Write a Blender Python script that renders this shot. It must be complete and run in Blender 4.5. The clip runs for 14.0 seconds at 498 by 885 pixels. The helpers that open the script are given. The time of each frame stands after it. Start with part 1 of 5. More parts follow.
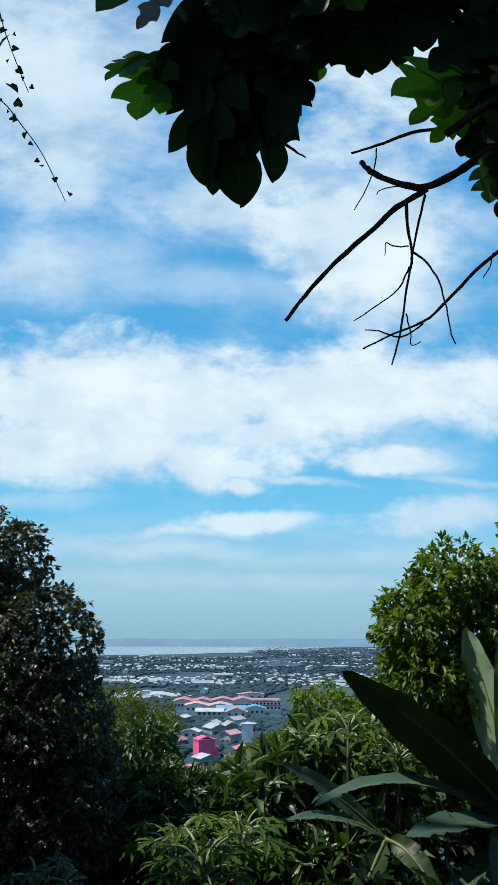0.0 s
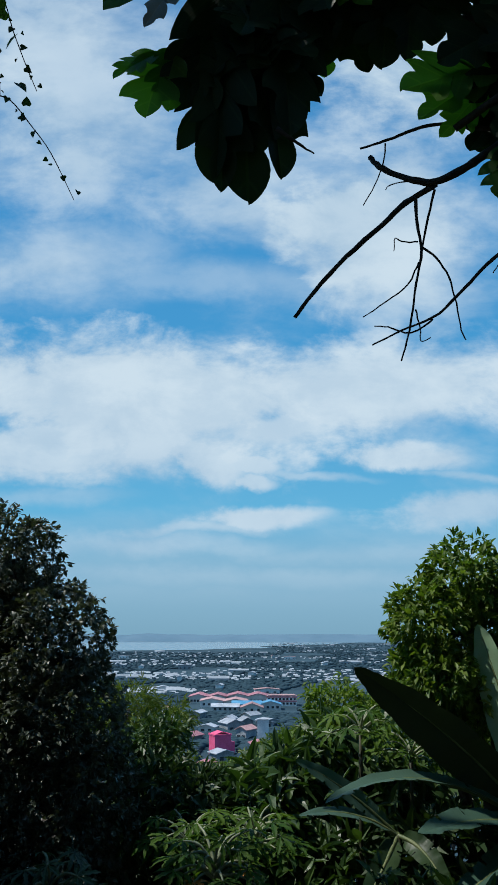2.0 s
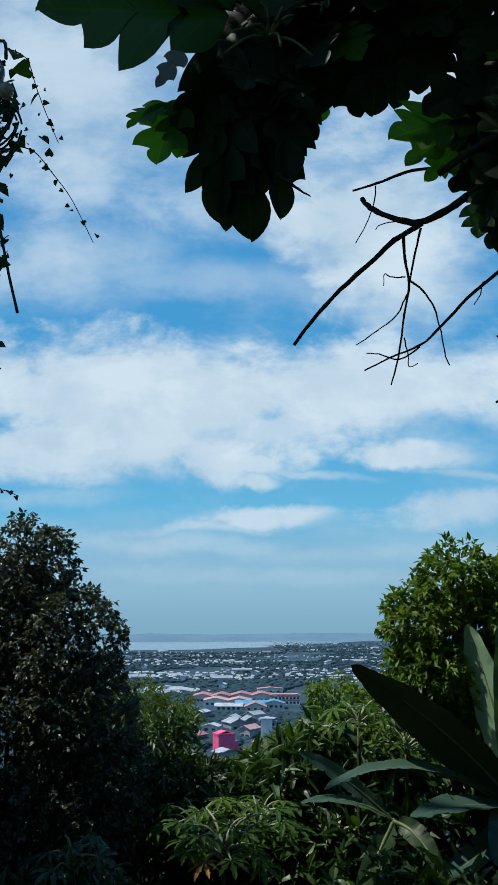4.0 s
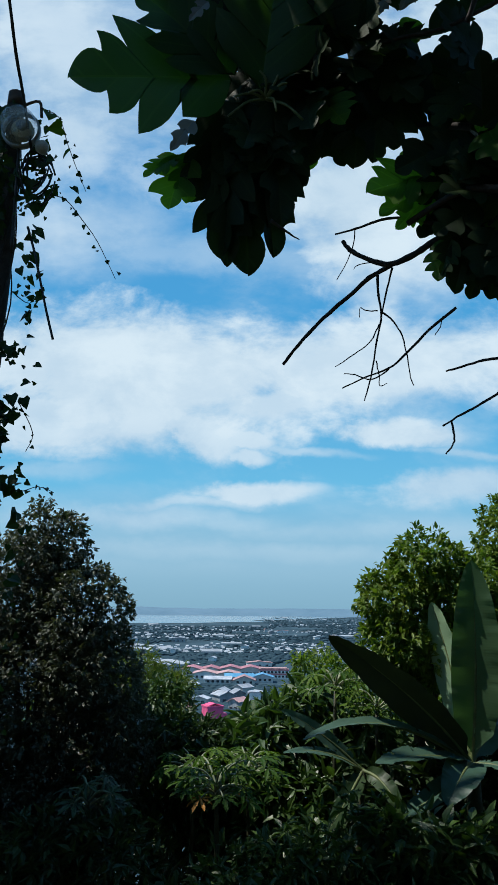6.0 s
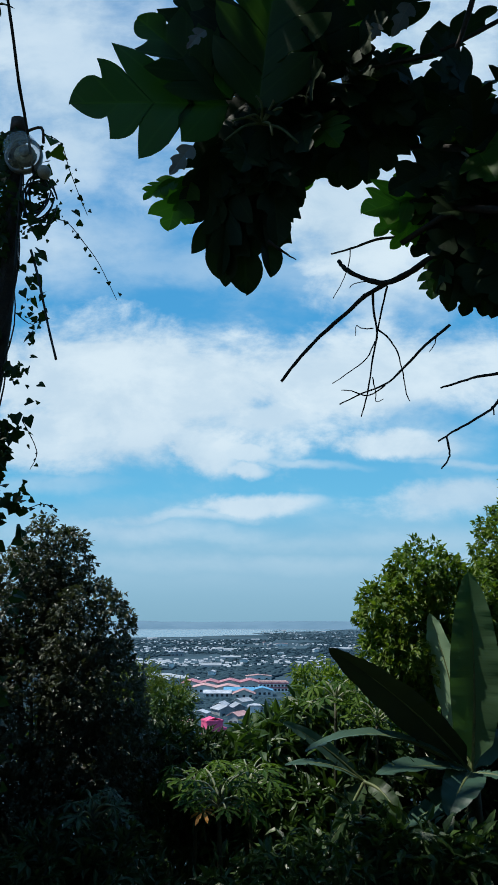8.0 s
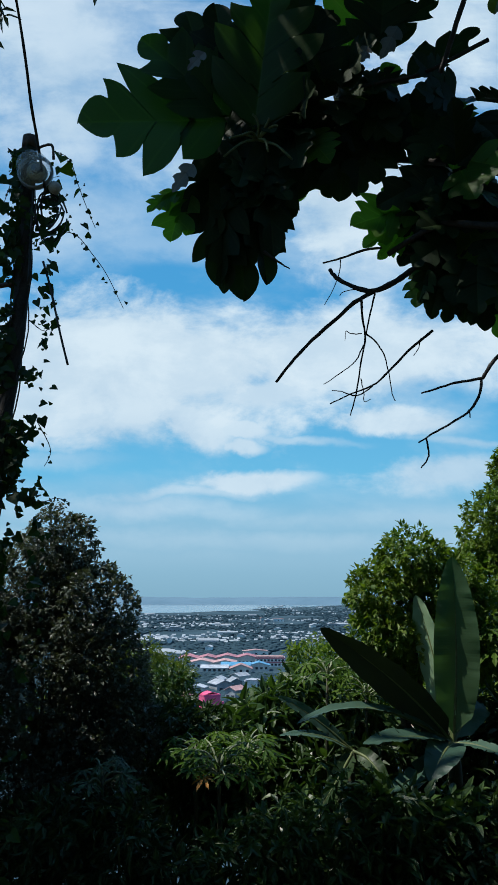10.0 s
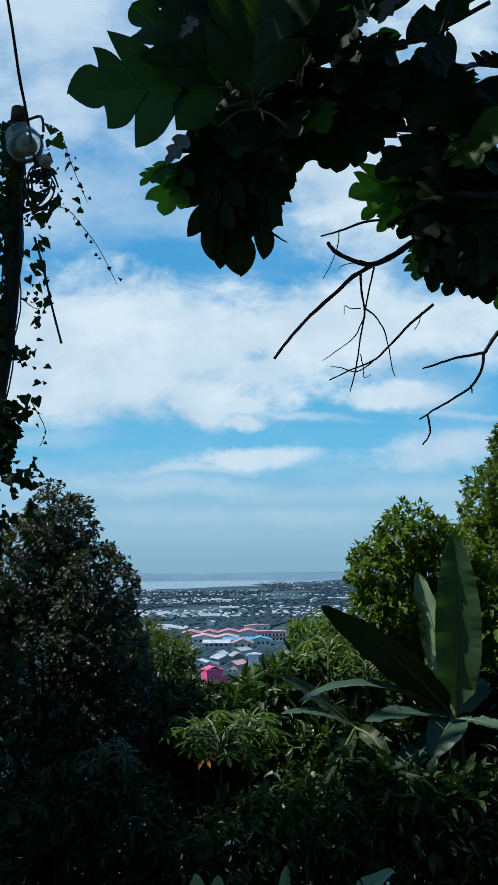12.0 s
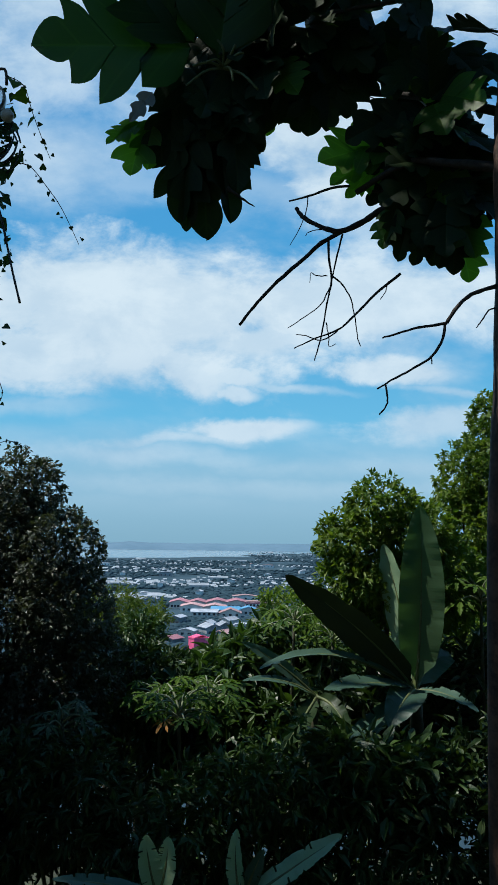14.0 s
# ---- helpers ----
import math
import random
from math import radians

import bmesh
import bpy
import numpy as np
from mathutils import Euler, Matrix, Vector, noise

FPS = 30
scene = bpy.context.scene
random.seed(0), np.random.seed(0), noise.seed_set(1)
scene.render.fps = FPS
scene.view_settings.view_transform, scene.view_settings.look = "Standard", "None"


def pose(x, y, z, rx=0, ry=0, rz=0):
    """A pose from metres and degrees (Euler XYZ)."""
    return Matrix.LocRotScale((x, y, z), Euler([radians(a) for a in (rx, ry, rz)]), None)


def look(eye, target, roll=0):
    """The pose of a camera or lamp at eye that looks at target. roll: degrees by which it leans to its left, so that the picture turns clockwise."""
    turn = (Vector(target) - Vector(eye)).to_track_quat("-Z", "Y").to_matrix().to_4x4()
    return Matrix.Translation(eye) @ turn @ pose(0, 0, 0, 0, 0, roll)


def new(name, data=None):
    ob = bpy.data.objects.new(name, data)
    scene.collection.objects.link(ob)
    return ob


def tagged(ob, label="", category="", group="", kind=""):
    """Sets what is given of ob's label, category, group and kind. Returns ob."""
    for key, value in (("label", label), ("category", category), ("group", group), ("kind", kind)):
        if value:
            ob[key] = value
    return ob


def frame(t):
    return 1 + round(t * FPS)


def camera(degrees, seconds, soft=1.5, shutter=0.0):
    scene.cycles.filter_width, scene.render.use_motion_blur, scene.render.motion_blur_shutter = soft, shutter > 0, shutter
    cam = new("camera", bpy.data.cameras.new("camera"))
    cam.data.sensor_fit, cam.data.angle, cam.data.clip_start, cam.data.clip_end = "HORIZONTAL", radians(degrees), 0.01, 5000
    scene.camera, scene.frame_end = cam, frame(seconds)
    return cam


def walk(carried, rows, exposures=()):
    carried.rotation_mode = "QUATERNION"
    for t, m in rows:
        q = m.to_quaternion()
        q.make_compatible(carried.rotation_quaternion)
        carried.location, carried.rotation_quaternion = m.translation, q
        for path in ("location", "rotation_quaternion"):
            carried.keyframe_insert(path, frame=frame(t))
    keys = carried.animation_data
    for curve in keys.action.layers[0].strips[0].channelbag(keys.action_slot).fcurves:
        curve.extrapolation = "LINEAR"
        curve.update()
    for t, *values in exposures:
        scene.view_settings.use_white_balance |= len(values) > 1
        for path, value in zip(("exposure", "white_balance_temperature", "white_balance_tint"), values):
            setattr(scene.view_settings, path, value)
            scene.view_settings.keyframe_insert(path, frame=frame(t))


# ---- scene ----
cam = camera(34.27, 14.0, soft=1.1)
PATH = [
    (0, (0.000, -0.001, 1.600), (0.021, 1.944, 2.065), 0.18),
    (0.5, (0.021, -0.018, 1.607), (0.010, 1.932, 2.054), 0.17),
    (1, (0.019, -0.015, 1.612), (-0.036, 1.928, 2.082), 0.26),
    (1.5, (-0.009, -0.017, 1.593), (-0.028, 1.926, 2.068), -0.05),
    (2, (0.026, -0.003, 1.606), (0.011, 1.945, 2.061), 0.19),
    (2.5, (0.020, -0.003, 1.609), (0.045, 1.952, 2.028), 0.87),
    (3, (0.019, -0.008, 1.610), (-0.001, 1.937, 2.074), -0.04),
    (5.5, (0.020, -1.230, 1.615), (0.002, 0.728, 2.023), -0.19),
    (6, (0.015, -1.256, 1.612), (0.013, 0.705, 2.007), 0.69),
    (6.5, (0.013, -1.253, 1.615), (0.011, 0.706, 2.018), -0.01),
    (7, (0.026, -1.232, 1.621), (0.025, 0.725, 2.035), -0.04),
    (7.5, (0.002, -1.268, 1.613), (0.003, 0.685, 2.045), 0.08),
    (10, (-0.002, -1.795, 1.666), (0.010, 0.171, 2.035), 0.09),
    (10.5, (-0.007, -1.814, 1.705), (-0.028, 0.135, 2.150), -0.84),
    (11, (-0.014, -1.795, 1.708), (-0.037, 0.159, 2.130), -0.30),
    (11.5, (-0.008, -1.783, 1.708), (-0.024, 0.175, 2.119), -0.40),
    (12, (0.007, -1.712, 1.694), (0.020, 0.264, 2.005), -0.51),
    (12.5, (0.018, -1.686, 1.675), (0.040, 0.294, 1.958), -0.89),
    (13, (0.052, -1.640, 1.676), (0.112, 0.344, 1.921), -1.64),
    (13.5, (0.139, -1.642, 1.678), (0.242, 0.340, 1.927), -0.03),
    (14, (0.220, -1.669, 1.671), (0.252, 0.316, 1.912), 0.82),
]
walk(cam, [(t, look(eye, target, roll)) for t, eye, target, roll in PATH],
     [(0.0, 0.23, 6620, 10), (1.1, 0.23, 6620, 10), (1.4, -0.14, 6250, 10), (3.2, -0.14, 6250, 10), (5.3, 0.03, 6380, 10), (14.0, 0.02, 6360, 10)])

# ---- sun and sky ----
TO_SUN = Vector((-0.50, -0.04, 0.86)).normalized()
SUN_EL = math.asin(TO_SUN.z)
SUN_AZ = math.atan2(TO_SUN.x, TO_SUN.y)
sun = new("sun", bpy.data.lights.new("sun", "SUN"))
sun.data.energy, sun.data.angle, sun.data.color = 4.8, radians(0.6), (1.0, 0.95, 0.86)
sun.matrix_world = look((0, 0, 60), Vector((0, 0, 60)) - TO_SUN)


class Nodes:
    """Short hand for wiring shader nodes."""

    def __init__(self, tree):
        self.t = tree

    def add(self, kind):
        return self.t.nodes.new(kind)

    def put(self, socket, v):
        if isinstance(v, bpy.types.NodeSocket):
            self.t.links.new(v, socket)
        else:
            socket.default_value = v

    def m(self, op, a, b=0.0, c=0.0, clamp=False):
        n = self.add("ShaderNodeMath")
        n.operation, n.use_clamp = op, clamp
        for s, v in zip(n.inputs, (a, b, c)):
            self.put(s, v)
        return n.outputs[0]

    def rng(self, v, a, b, lo=0.0, hi=1.0, kind="SMOOTHSTEP"):
        n = self.add("ShaderNodeMapRange")
        n.interpolation_type = kind
        for s, x in zip(n.inputs, (v, a, b, lo, hi)):
            self.put(s, x)
        return n.outputs[0]

    def mix(self, f, a, b, mode="MIX"):
        n = self.add("ShaderNodeMix")
        n.data_type, n.blend_type = "RGBA", mode
        self.put(n.inputs[0], f)
        self.put(n.inputs[6], a if isinstance(a, bpy.types.NodeSocket) else (*a, 1))
        self.put(n.inputs[7], b if isinstance(b, bpy.types.NodeSocket) else (*b, 1))
        return n.outputs[2]

    def noise(self, vec, scale, detail=4, rough=0.55, dist=0.0):
        n = self.add("ShaderNodeTexNoise")
        if vec is not None:
            self.put(n.inputs["Vector"], vec)
        n.inputs["Scale"].default_value, n.inputs["Detail"].default_value = scale, detail
        n.inputs["Roughness"].default_value, n.inputs["Distortion"].default_value = rough, dist
        return n

    def xyz(self, x, y, z=0.0):
        n = self.add("ShaderNodeCombineXYZ")
        for s, v in zip(n.inputs, (x, y, z)):
            self.put(s, v)
        return n.outputs[0]


world = bpy.data.worlds.new("sky")
scene.world = world
world.use_nodes = True
world.node_tree.nodes.clear()
N = Nodes(world.node_tree)
sky = N.add("ShaderNodeTexSky")
sky.sky_type, sky.sun_disc, sky.sun_elevation, sky.sun_rotation, sky.altitude = "NISHITA", False, SUN_EL, SUN_AZ, 120.0
sky.air_density, sky.dust_density, sky.ozone_density = 1.0, 0.6, 2.0
way = N.add("ShaderNodeTexCoord").outputs["Generated"]
sep = N.add("ShaderNodeSeparateXYZ")
N.put(sep.inputs[0], way)
ahead = N.m("MAXIMUM", N.m("ABSOLUTE", sep.outputs[1]), 0.08)
u0, v0 = N.m("DIVIDE", sep.outputs[0], ahead), N.m("DIVIDE", sep.outputs[2], ahead)
# clouds: soft banks whose edges are frayed by two scales of noise
wide = N.noise(N.xyz(u0, N.m("MULTIPLY", v0, 1.5), 0.3), 3.2, 3, 0.5)
fray = N.noise(N.xyz(u0, N.m("MULTIPLY", v0, 1.5), 1.7), 9.0, 9, 0.62, 0.15)
wisp = N.noise(N.xyz(N.m("MULTIPLY_ADD", v0, 0.35, N.m("MULTIPLY", u0, 0.9)), N.m("MULTIPLY", v0, 1.7), 4.2), 6.0, 7, 0.56, 0.25)
wsep = N.add("ShaderNodeSeparateColor")
N.put(wsep.inputs[0], wide.outputs["Color"])
fsep = N.add("ShaderNodeSeparateColor")
N.put(fsep.inputs[0], fray.outputs["Color"])


def nudge(base, a, ka, b, kb):
    s = N.m("MULTIPLY_ADD", N.m("SUBTRACT", a, 0.5), ka, base)
    return N.m("MULTIPLY_ADD", N.m("SUBTRACT", b, 0.5), kb, s)


u = nudge(u0, wsep.outputs[0], 0.10, fsep.outputs[0], 0.085)
v = nudge(v0, wsep.outputs[1], 0.035, fsep.outputs[1], 0.034)


def bank(cu, cv, ru, rv, soft, dense, tilt=0.0):
    """One bank of cloud round a direction: centre, half sizes, softness of its edge, density."""
    du = N.m("SUBTRACT", u, cu)
    dv = N.m("SUBTRACT", N.m("MULTIPLY_ADD", du, -tilt, v), cv)
    r = N.m("SQRT", N.m("ADD", N.m("POWER", N.m("ABSOLUTE", N.m("DIVIDE", du, ru)), 2.0), N.m("POWER", N.m("ABSOLUTE", N.m("DIVIDE", dv, rv)), 2.0)))
    r = N.m("MULTIPLY_ADD", N.m("SUBTRACT", 0.5, fray.outputs["Fac"]), 2.0, r)
    return N.m("MULTIPLY", N.rng(r, 1.0 + soft, 1.0 - soft), dense)


cover = None
for b in (
    (-0.146, 0.291, 0.276, 0.0945, 0.3, 1.0, -0.03),
    (0.145, 0.305, 0.24, 0.064, 0.38, 0.97, 0.05),
    (-0.237, 0.227, 0.179, 0.0455, 0.4, 0.95, 0.0),
    (-0.068, 0.209, 0.057, 0.0305, 0.35, 0.95, -0.2),
    (0.029, 0.254, 0.115, 0.03, 0.4, 0.9, 0.1),
    (0.152, 0.525, 0.137, 0.1, 0.5, 1.0, 0.0),
    (-0.032, 0.605, 0.124, 0.077, 0.7, 0.7, 0.0),
    (-0.265, 0.772, 0.136, 0.1925, 0.7, 0.8, -0.3),
    (-0.258, 0.487, 0.128, 0.049, 0.8, 0.55, 0.0),
    (0.029, 0.451, 0.158, 0.0275, 0.8, 0.42, -0.15),
    (-0.106, 0.463, 0.105, 0.013, 0.9, 0.35, -0.1),
    (-0.0, 0.204, 0.036, 0.011, 0.4, 0.92, 0.0),
    (0.06, 0.194, 0.068, 0.005, 0.8, 0.6, -0.08),
    (-0.0, 0.182, 0.026, 0.009, 0.45, 0.88, 0.0),
    (0.189, 0.217, 0.081, 0.0175, 0.4, 0.95, -0.02),
    (0.277, 0.19, 0.071, 0.005, 0.8, 0.5, -0.1),
    (0.257, 0.152, 0.08, 0.0195, 0.5, 0.78, 0.06),
    (0.014, 0.139, 0.069, 0.011, 0.5, 0.95, 0.06),
    (-0.077, 0.123, 0.119, 0.0065, 0.8, 0.65, 0.08),
    (-0.133, 0.104, 0.132, 0.012, 0.8, 0.5, 0.0),
    (-0.269, 0.162, 0.085, 0.01, 0.8, 0.4, 0.0),
    (0.001, 0.068, 0.43, 0.01, 0.9, 0.42, 0.0),
    (-0.165, 0.04, 0.289, 0.0145, 0.9, 0.32, 0.0),
    (0.181, 0.096, 0.182, 0.01, 0.9, 0.28, 0.0),
    (0.269, 0.779, 0.135, 0.1185, 0.6, 1.0, 0.0),
    (0.122, 0.537, 0.114, 0.0835, 0.5, 1.0, 0.0),
    (-0.24, 0.8, 0.16, 0.1, 0.7, 0.5, -0.3),
):
    one = bank(*b)
    cover = one if cover is None else N.m("MAXIMUM", cover, one)
thin = N.m("MULTIPLY", N.rng(wisp.outputs["Fac"], 0.44, 0.72), 0.50)
thin = N.m("MULTIPLY", thin, N.rng(v0, 0.10, 0.32, 0.45, 1.0))
cover = N.m("SUBTRACT", 1.0, N.m("MULTIPLY", N.m("SUBTRACT", 1.0, cover), N.m("SUBTRACT", 1.0, thin)))
lit = N.m("ADD", N.rng(wide.outputs["Fac"], 0.36, 0.60, 0.0, 0.55), N.rng(fray.outputs["Fac"], 0.36, 0.62, 0.0, 0.45))
white = N.mix(lit, (0.43, 0.60, 0.75), (0.68, 0.81, 0.89))
blue = N.mix(1.0, sky.outputs[0], (0.062, 0.105, 0.125), "MULTIPLY")
# the moist air's own tint from the horizon up
tint = N.add("ShaderNodeValToRGB")
N.put(tint.inputs[0], v0)
ramp = tint.color_ramp.elements
ramp[0].position, ramp[0].color = 0.0, (0.23, 0.43, 0.57, 1)
ramp[1].position, ramp[1].color = 1.0, (0.045, 0.23, 0.52, 1)
for at_, col_ in ((0.05, (0.28, 0.50, 0.66, 1)), (0.09, (0.26, 0.51, 0.69, 1)), (0.15, (0.145, 0.49, 0.75, 1)), (0.30, (0.075, 0.37, 0.69, 1)), (0.60, (0.062, 0.31, 0.64, 1))):
    e = ramp.new(at_)
    e.color = col_
low = N.mix(0.96, blue, tint.outputs[0])
total = N.mix(N.m("MULTIPLY", cover, N.rng(v0, 0.02, 0.10)), low, white)
bg = N.add("ShaderNodeBackground")
N.put(bg.inputs[0], total)
bg.inputs[1].default_value = 1.0
N.put(N.add("ShaderNodeOutputWorld").inputs[0], bg.outputs[0])

# ---- materials ----
def material(name, rough=0.6, metal=0.0, spec=0.5):
    m = bpy.data.materials.new(name)
    m.use_nodes = True
    n = Nodes(m.node_tree)
    p = m.node_tree.nodes["Principled BSDF"]
    p.inputs["Roughness"].default_value, p.inputs["Metallic"].default_value = rough, metal
    p.inputs["Specular IOR Level"].default_value = spec
    return m, n, p


def surface(name, a, b, scale, rough=0.7, bump=0.0, metal=0.0, spec=0.4, detail=6, fine=None, each=0.0):
    """Two tones mottled at one scale, speckled at a finer one, with relief."""
    m, n, p = material(name, rough, metal, spec)
    at = n.add("ShaderNodeTexCoord").outputs["Object"]
    big, small = n.noise(at, scale, detail, 0.6), n.noise(at, fine or scale * 7, 4, 0.6)
    f = n.rng(n.m("ADD", n.m("MULTIPLY", big.outputs["Fac"], 0.65), n.m("MULTIPLY", small.outputs["Fac"], 0.35)), 0.36, 0.64)
    col = n.mix(f, a, b)
    if each:
        r = n.add("ShaderNodeObjectInfo").outputs["Random"]
        h = n.add("ShaderNodeHueSaturation")
        n.put(h.inputs["Color"], col)
        n.put(h.inputs["Value"], n.rng(r, 0, 1, 1 - each, 1 + each, "LINEAR"))
        col = h.outputs[0]
    n.put(p.inputs["Base Color"], col)
    if bump:
        k = n.add("ShaderNodeBump")
        k.inputs["Strength"].default_value, k.inputs["Distance"].default_value = 0.7, bump
        n.put(k.inputs["Height"], small.outputs["Fac"])
        n.put(p.inputs["Normal"], k.outputs[0])
    return m


def foliage(name, a, b, rough=0.45, through_light=0.3, veins=0.0, ribs=0, spec=0.4, glow=(1.5, 1.7, 0.5), old=None):
    """Leaf surface: each leaf its own tone between a and b, light passing through the blade."""
    m, n, p = material(name, rough, 0.0, spec)
    geo = n.add("ShaderNodeNewGeometry")
    obj = n.add("ShaderNodeObjectInfo")
    at = n.add("ShaderNodeTexCoord").outputs["Object"]
    r = n.m("FRACT", n.m("ADD", geo.outputs["Random Per Island"], obj.outputs["Random"]))
    patch = n.noise(at, 1.4, 3, 0.5)
    f = n.m("ADD", n.m("MULTIPLY", r, 0.7), n.m("MULTIPLY", n.rng(patch.outputs["Fac"], 0.35, 0.65), 0.3))
    col = n.mix(f, a, b)
    if old:
        col = n.mix(n.rng(r, 0.955, 0.965), col, old)
    spots = n.noise(at, 38.0, 3, 0.6)
    col = n.mix(n.rng(spots.outputs["Fac"], 0.60, 0.78, 0.0, 0.35), col, (a[0] * 0.5 + 0.012, a[1] * 0.5, a[2] * 0.5))
    if veins:
        q = n.add("ShaderNodeSeparateXYZ")
        n.put(q.inputs[0], at)
        ax = n.m("ABSOLUTE", q.outputs[0])
        rib = n.rng(ax, 0.016, 0.006)
        side = n.m("ABSOLUTE", n.m("SUBTRACT", n.m("FRACT", n.m("MULTIPLY", n.m("SUBTRACT", q.outputs[1], n.m("MULTIPLY", ax, 0.75)), veins)), 0.5))
        line = n.m("MAXIMUM", rib, n.m("MULTIPLY", n.rng(side, 0.075, 0.02), 0.7))
        col = n.mix(n.m("MULTIPLY", line, 0.22), col, (a[0] * 3 + 0.02, a[1] * 2.4 + 0.03, a[2] * 2 + 0.01))
    relief = spots.outputs["Fac"]
    if ribs:
        al = n.add("ShaderNodeAttribute")
        al.attribute_name = "along"
        fine = n.noise(n.xyz(n.m("MULTIPLY", al.outputs["Fac"], float(ribs)), 0.0), 1.0, 3, 0.6)
        relief = n.m("SINE", n.m("MULTIPLY_ADD", fine.outputs["Fac"], 5.0, n.m("MULTIPLY", al.outputs["Fac"], 3.0 * ribs)))
        col = n.mix(n.rng(fine.outputs["Fac"], 0.4, 0.65, 0.0, 0.10), col, (b[0] * 1.35, b[1] * 1.3, b[2] * 1.35))
    n.put(p.inputs["Base Color"], col)
    k = n.add("ShaderNodeBump")
    k.inputs["Strength"].default_value, k.inputs["Distance"].default_value = (0.10, 0.0012) if ribs else (0.35, 0.004)
    n.put(k.inputs["Height"], relief)
    n.put(p.inputs["Normal"], k.outputs[0])
    tr = n.add("ShaderNodeBsdfTranslucent")
    n.put(tr.inputs[0], n.mix(1.0, col, glow, "MULTIPLY"))
    mx = n.add("ShaderNodeMixShader")
    mx.inputs[0].default_value = through_light
    n.put(mx.inputs[1], p.outputs[0])
    n.put(mx.inputs[2], tr.outputs[0])
    n.put(m.node_tree.nodes["Material Output"].inputs[0], mx.outputs[0])
    return m


# darkest breadfruit copy: shade inside the crown is painted into this green
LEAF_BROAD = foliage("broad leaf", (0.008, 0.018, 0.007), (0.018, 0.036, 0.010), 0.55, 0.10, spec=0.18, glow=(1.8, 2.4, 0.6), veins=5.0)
# middle copy for the front leaves, tone raised for light shining through
LEAF_MIDTONE = foliage("half-lit broad leaf", (0.016, 0.040, 0.010), (0.030, 0.066, 0.014), 0.5, 0.34, spec=0.25, glow=(1.9, 2.5, 0.6), veins=5.0)
LEAF_SILVER = foliage("dry silvery leaf", (0.11, 0.12, 0.115), (0.22, 0.23, 0.22), 0.5, 0.25, spec=0.4, glow=(1.0, 1.0, 0.9), veins=9.0)
# brighter copy of the breadfruit leaf, with sunlight painted into its tone
LEAF_SUNLIT = foliage("sunlit broad leaf", (0.045, 0.105, 0.018), (0.070, 0.145, 0.024), 0.45, 0.5, spec=0.3, glow=(1.9, 2.4, 0.5), veins=4.5)
# pale banana copy, tone lifted further to stand in for sun
LEAF_PALE = foliage("pale banana leaf", (0.26, 0.40, 0.24), (0.34, 0.48, 0.30), 0.4, 0.35, ribs=150, spec=0.5, glow=(1.2, 1.4, 0.8))
LEAF_MANGO = foliage("mango leaf", (0.040, 0.095, 0.016), (0.170, 0.230, 0.036), 0.5, 0.32, spec=0.3)
LEAF_DARK = foliage("dark small leaf", (0.034, 0.050, 0.028), (0.100, 0.115, 0.068), 0.32, 0.12, spec=0.6, old=(0.11, 0.085, 0.05))
LEAF_GREYISH = foliage("greyish small leaf", (0.038, 0.054, 0.036), (0.125, 0.140, 0.105), 0.40, 0.12, spec=0.4, old=(0.11, 0.10, 0.085))
LEAF_OLIVE = foliage("olive leaf", (0.070, 0.110, 0.022), (0.150, 0.190, 0.040), 0.5, 0.3)
LEAF_SHRUB = foliage("shrub leaf", (0.016, 0.044, 0.012), (0.072, 0.125, 0.032), 0.42, 0.22, spec=0.40)
# darkened leaf copy: the shade over these plants is painted in
LEAF_SHADE = foliage("shaded leaf tone", (0.016, 0.036, 0.013), (0.056, 0.092, 0.034), 0.42, 0.2, spec=0.3)
LEAF_BANANA = foliage("banana leaf", (0.046, 0.096, 0.044), (0.070, 0.130, 0.060), 0.42, 0.32, ribs=150, spec=0.5, glow=(1.3, 1.6, 0.7))
# near-black banana copy: the unlit underside is put into the colour
LEAF_BANANA_DARK = foliage("shaded banana underside", (0.010, 0.018, 0.009), (0.017, 0.027, 0.012), 0.55, 0.06, ribs=150)
LEAF_BLUE = foliage("waxy banana leaf", (0.036, 0.080, 0.056), (0.066, 0.122, 0.084), 0.45, 0.12, ribs=150, spec=0.30)
LEAF_PAPAYA = foliage("papaya leaf", (0.022, 0.064, 0.006), (0.085, 0.145, 0.014), 0.55, 0.25, spec=0.15)
LEAF_VINE = foliage("vine leaf", (0.010, 0.022, 0.010), (0.030, 0.060, 0.016), 0.5, 0.25, spec=0.2, glow=(1.6, 2.0, 0.6))
LEAF_ORANGE = foliage("withered leaf", (0.38, 0.16, 0.03), (0.50, 0.24, 0.05), 0.6, 0.3, glow=(1.2, 1.1, 0.8))
# blue of the distant air is mixed into this leaf colour
LEAF_FAR = foliage("hazy far foliage", (0.028, 0.057, 0.074), (0.046, 0.084, 0.108), 0.9, 0.05, spec=0.05)
TRUNK_BARK = surface("smooth reddish bark", (0.026, 0.015, 0.011), (0.100, 0.056, 0.036), 6.0, 0.8, 0.006)
BARK = surface("bark", (0.030, 0.022, 0.016), (0.085, 0.065, 0.048), 14.0, 0.85, 0.012)
DEAD_WOOD = surface("dead wood", (0.018, 0.014, 0.012), (0.045, 0.036, 0.030), 30.0, 0.8, 0.004)
# stem colour darkened for the shade it stands in
DARK_STEM = surface("shaded stem", (0.022, 0.026, 0.012), (0.055, 0.055, 0.026), 9.0, 0.6, 0.004)
STALK = surface("pale leaf stalk", (0.16, 0.19, 0.11), (0.26, 0.29, 0.18), 9.0, 0.5, 0.002)
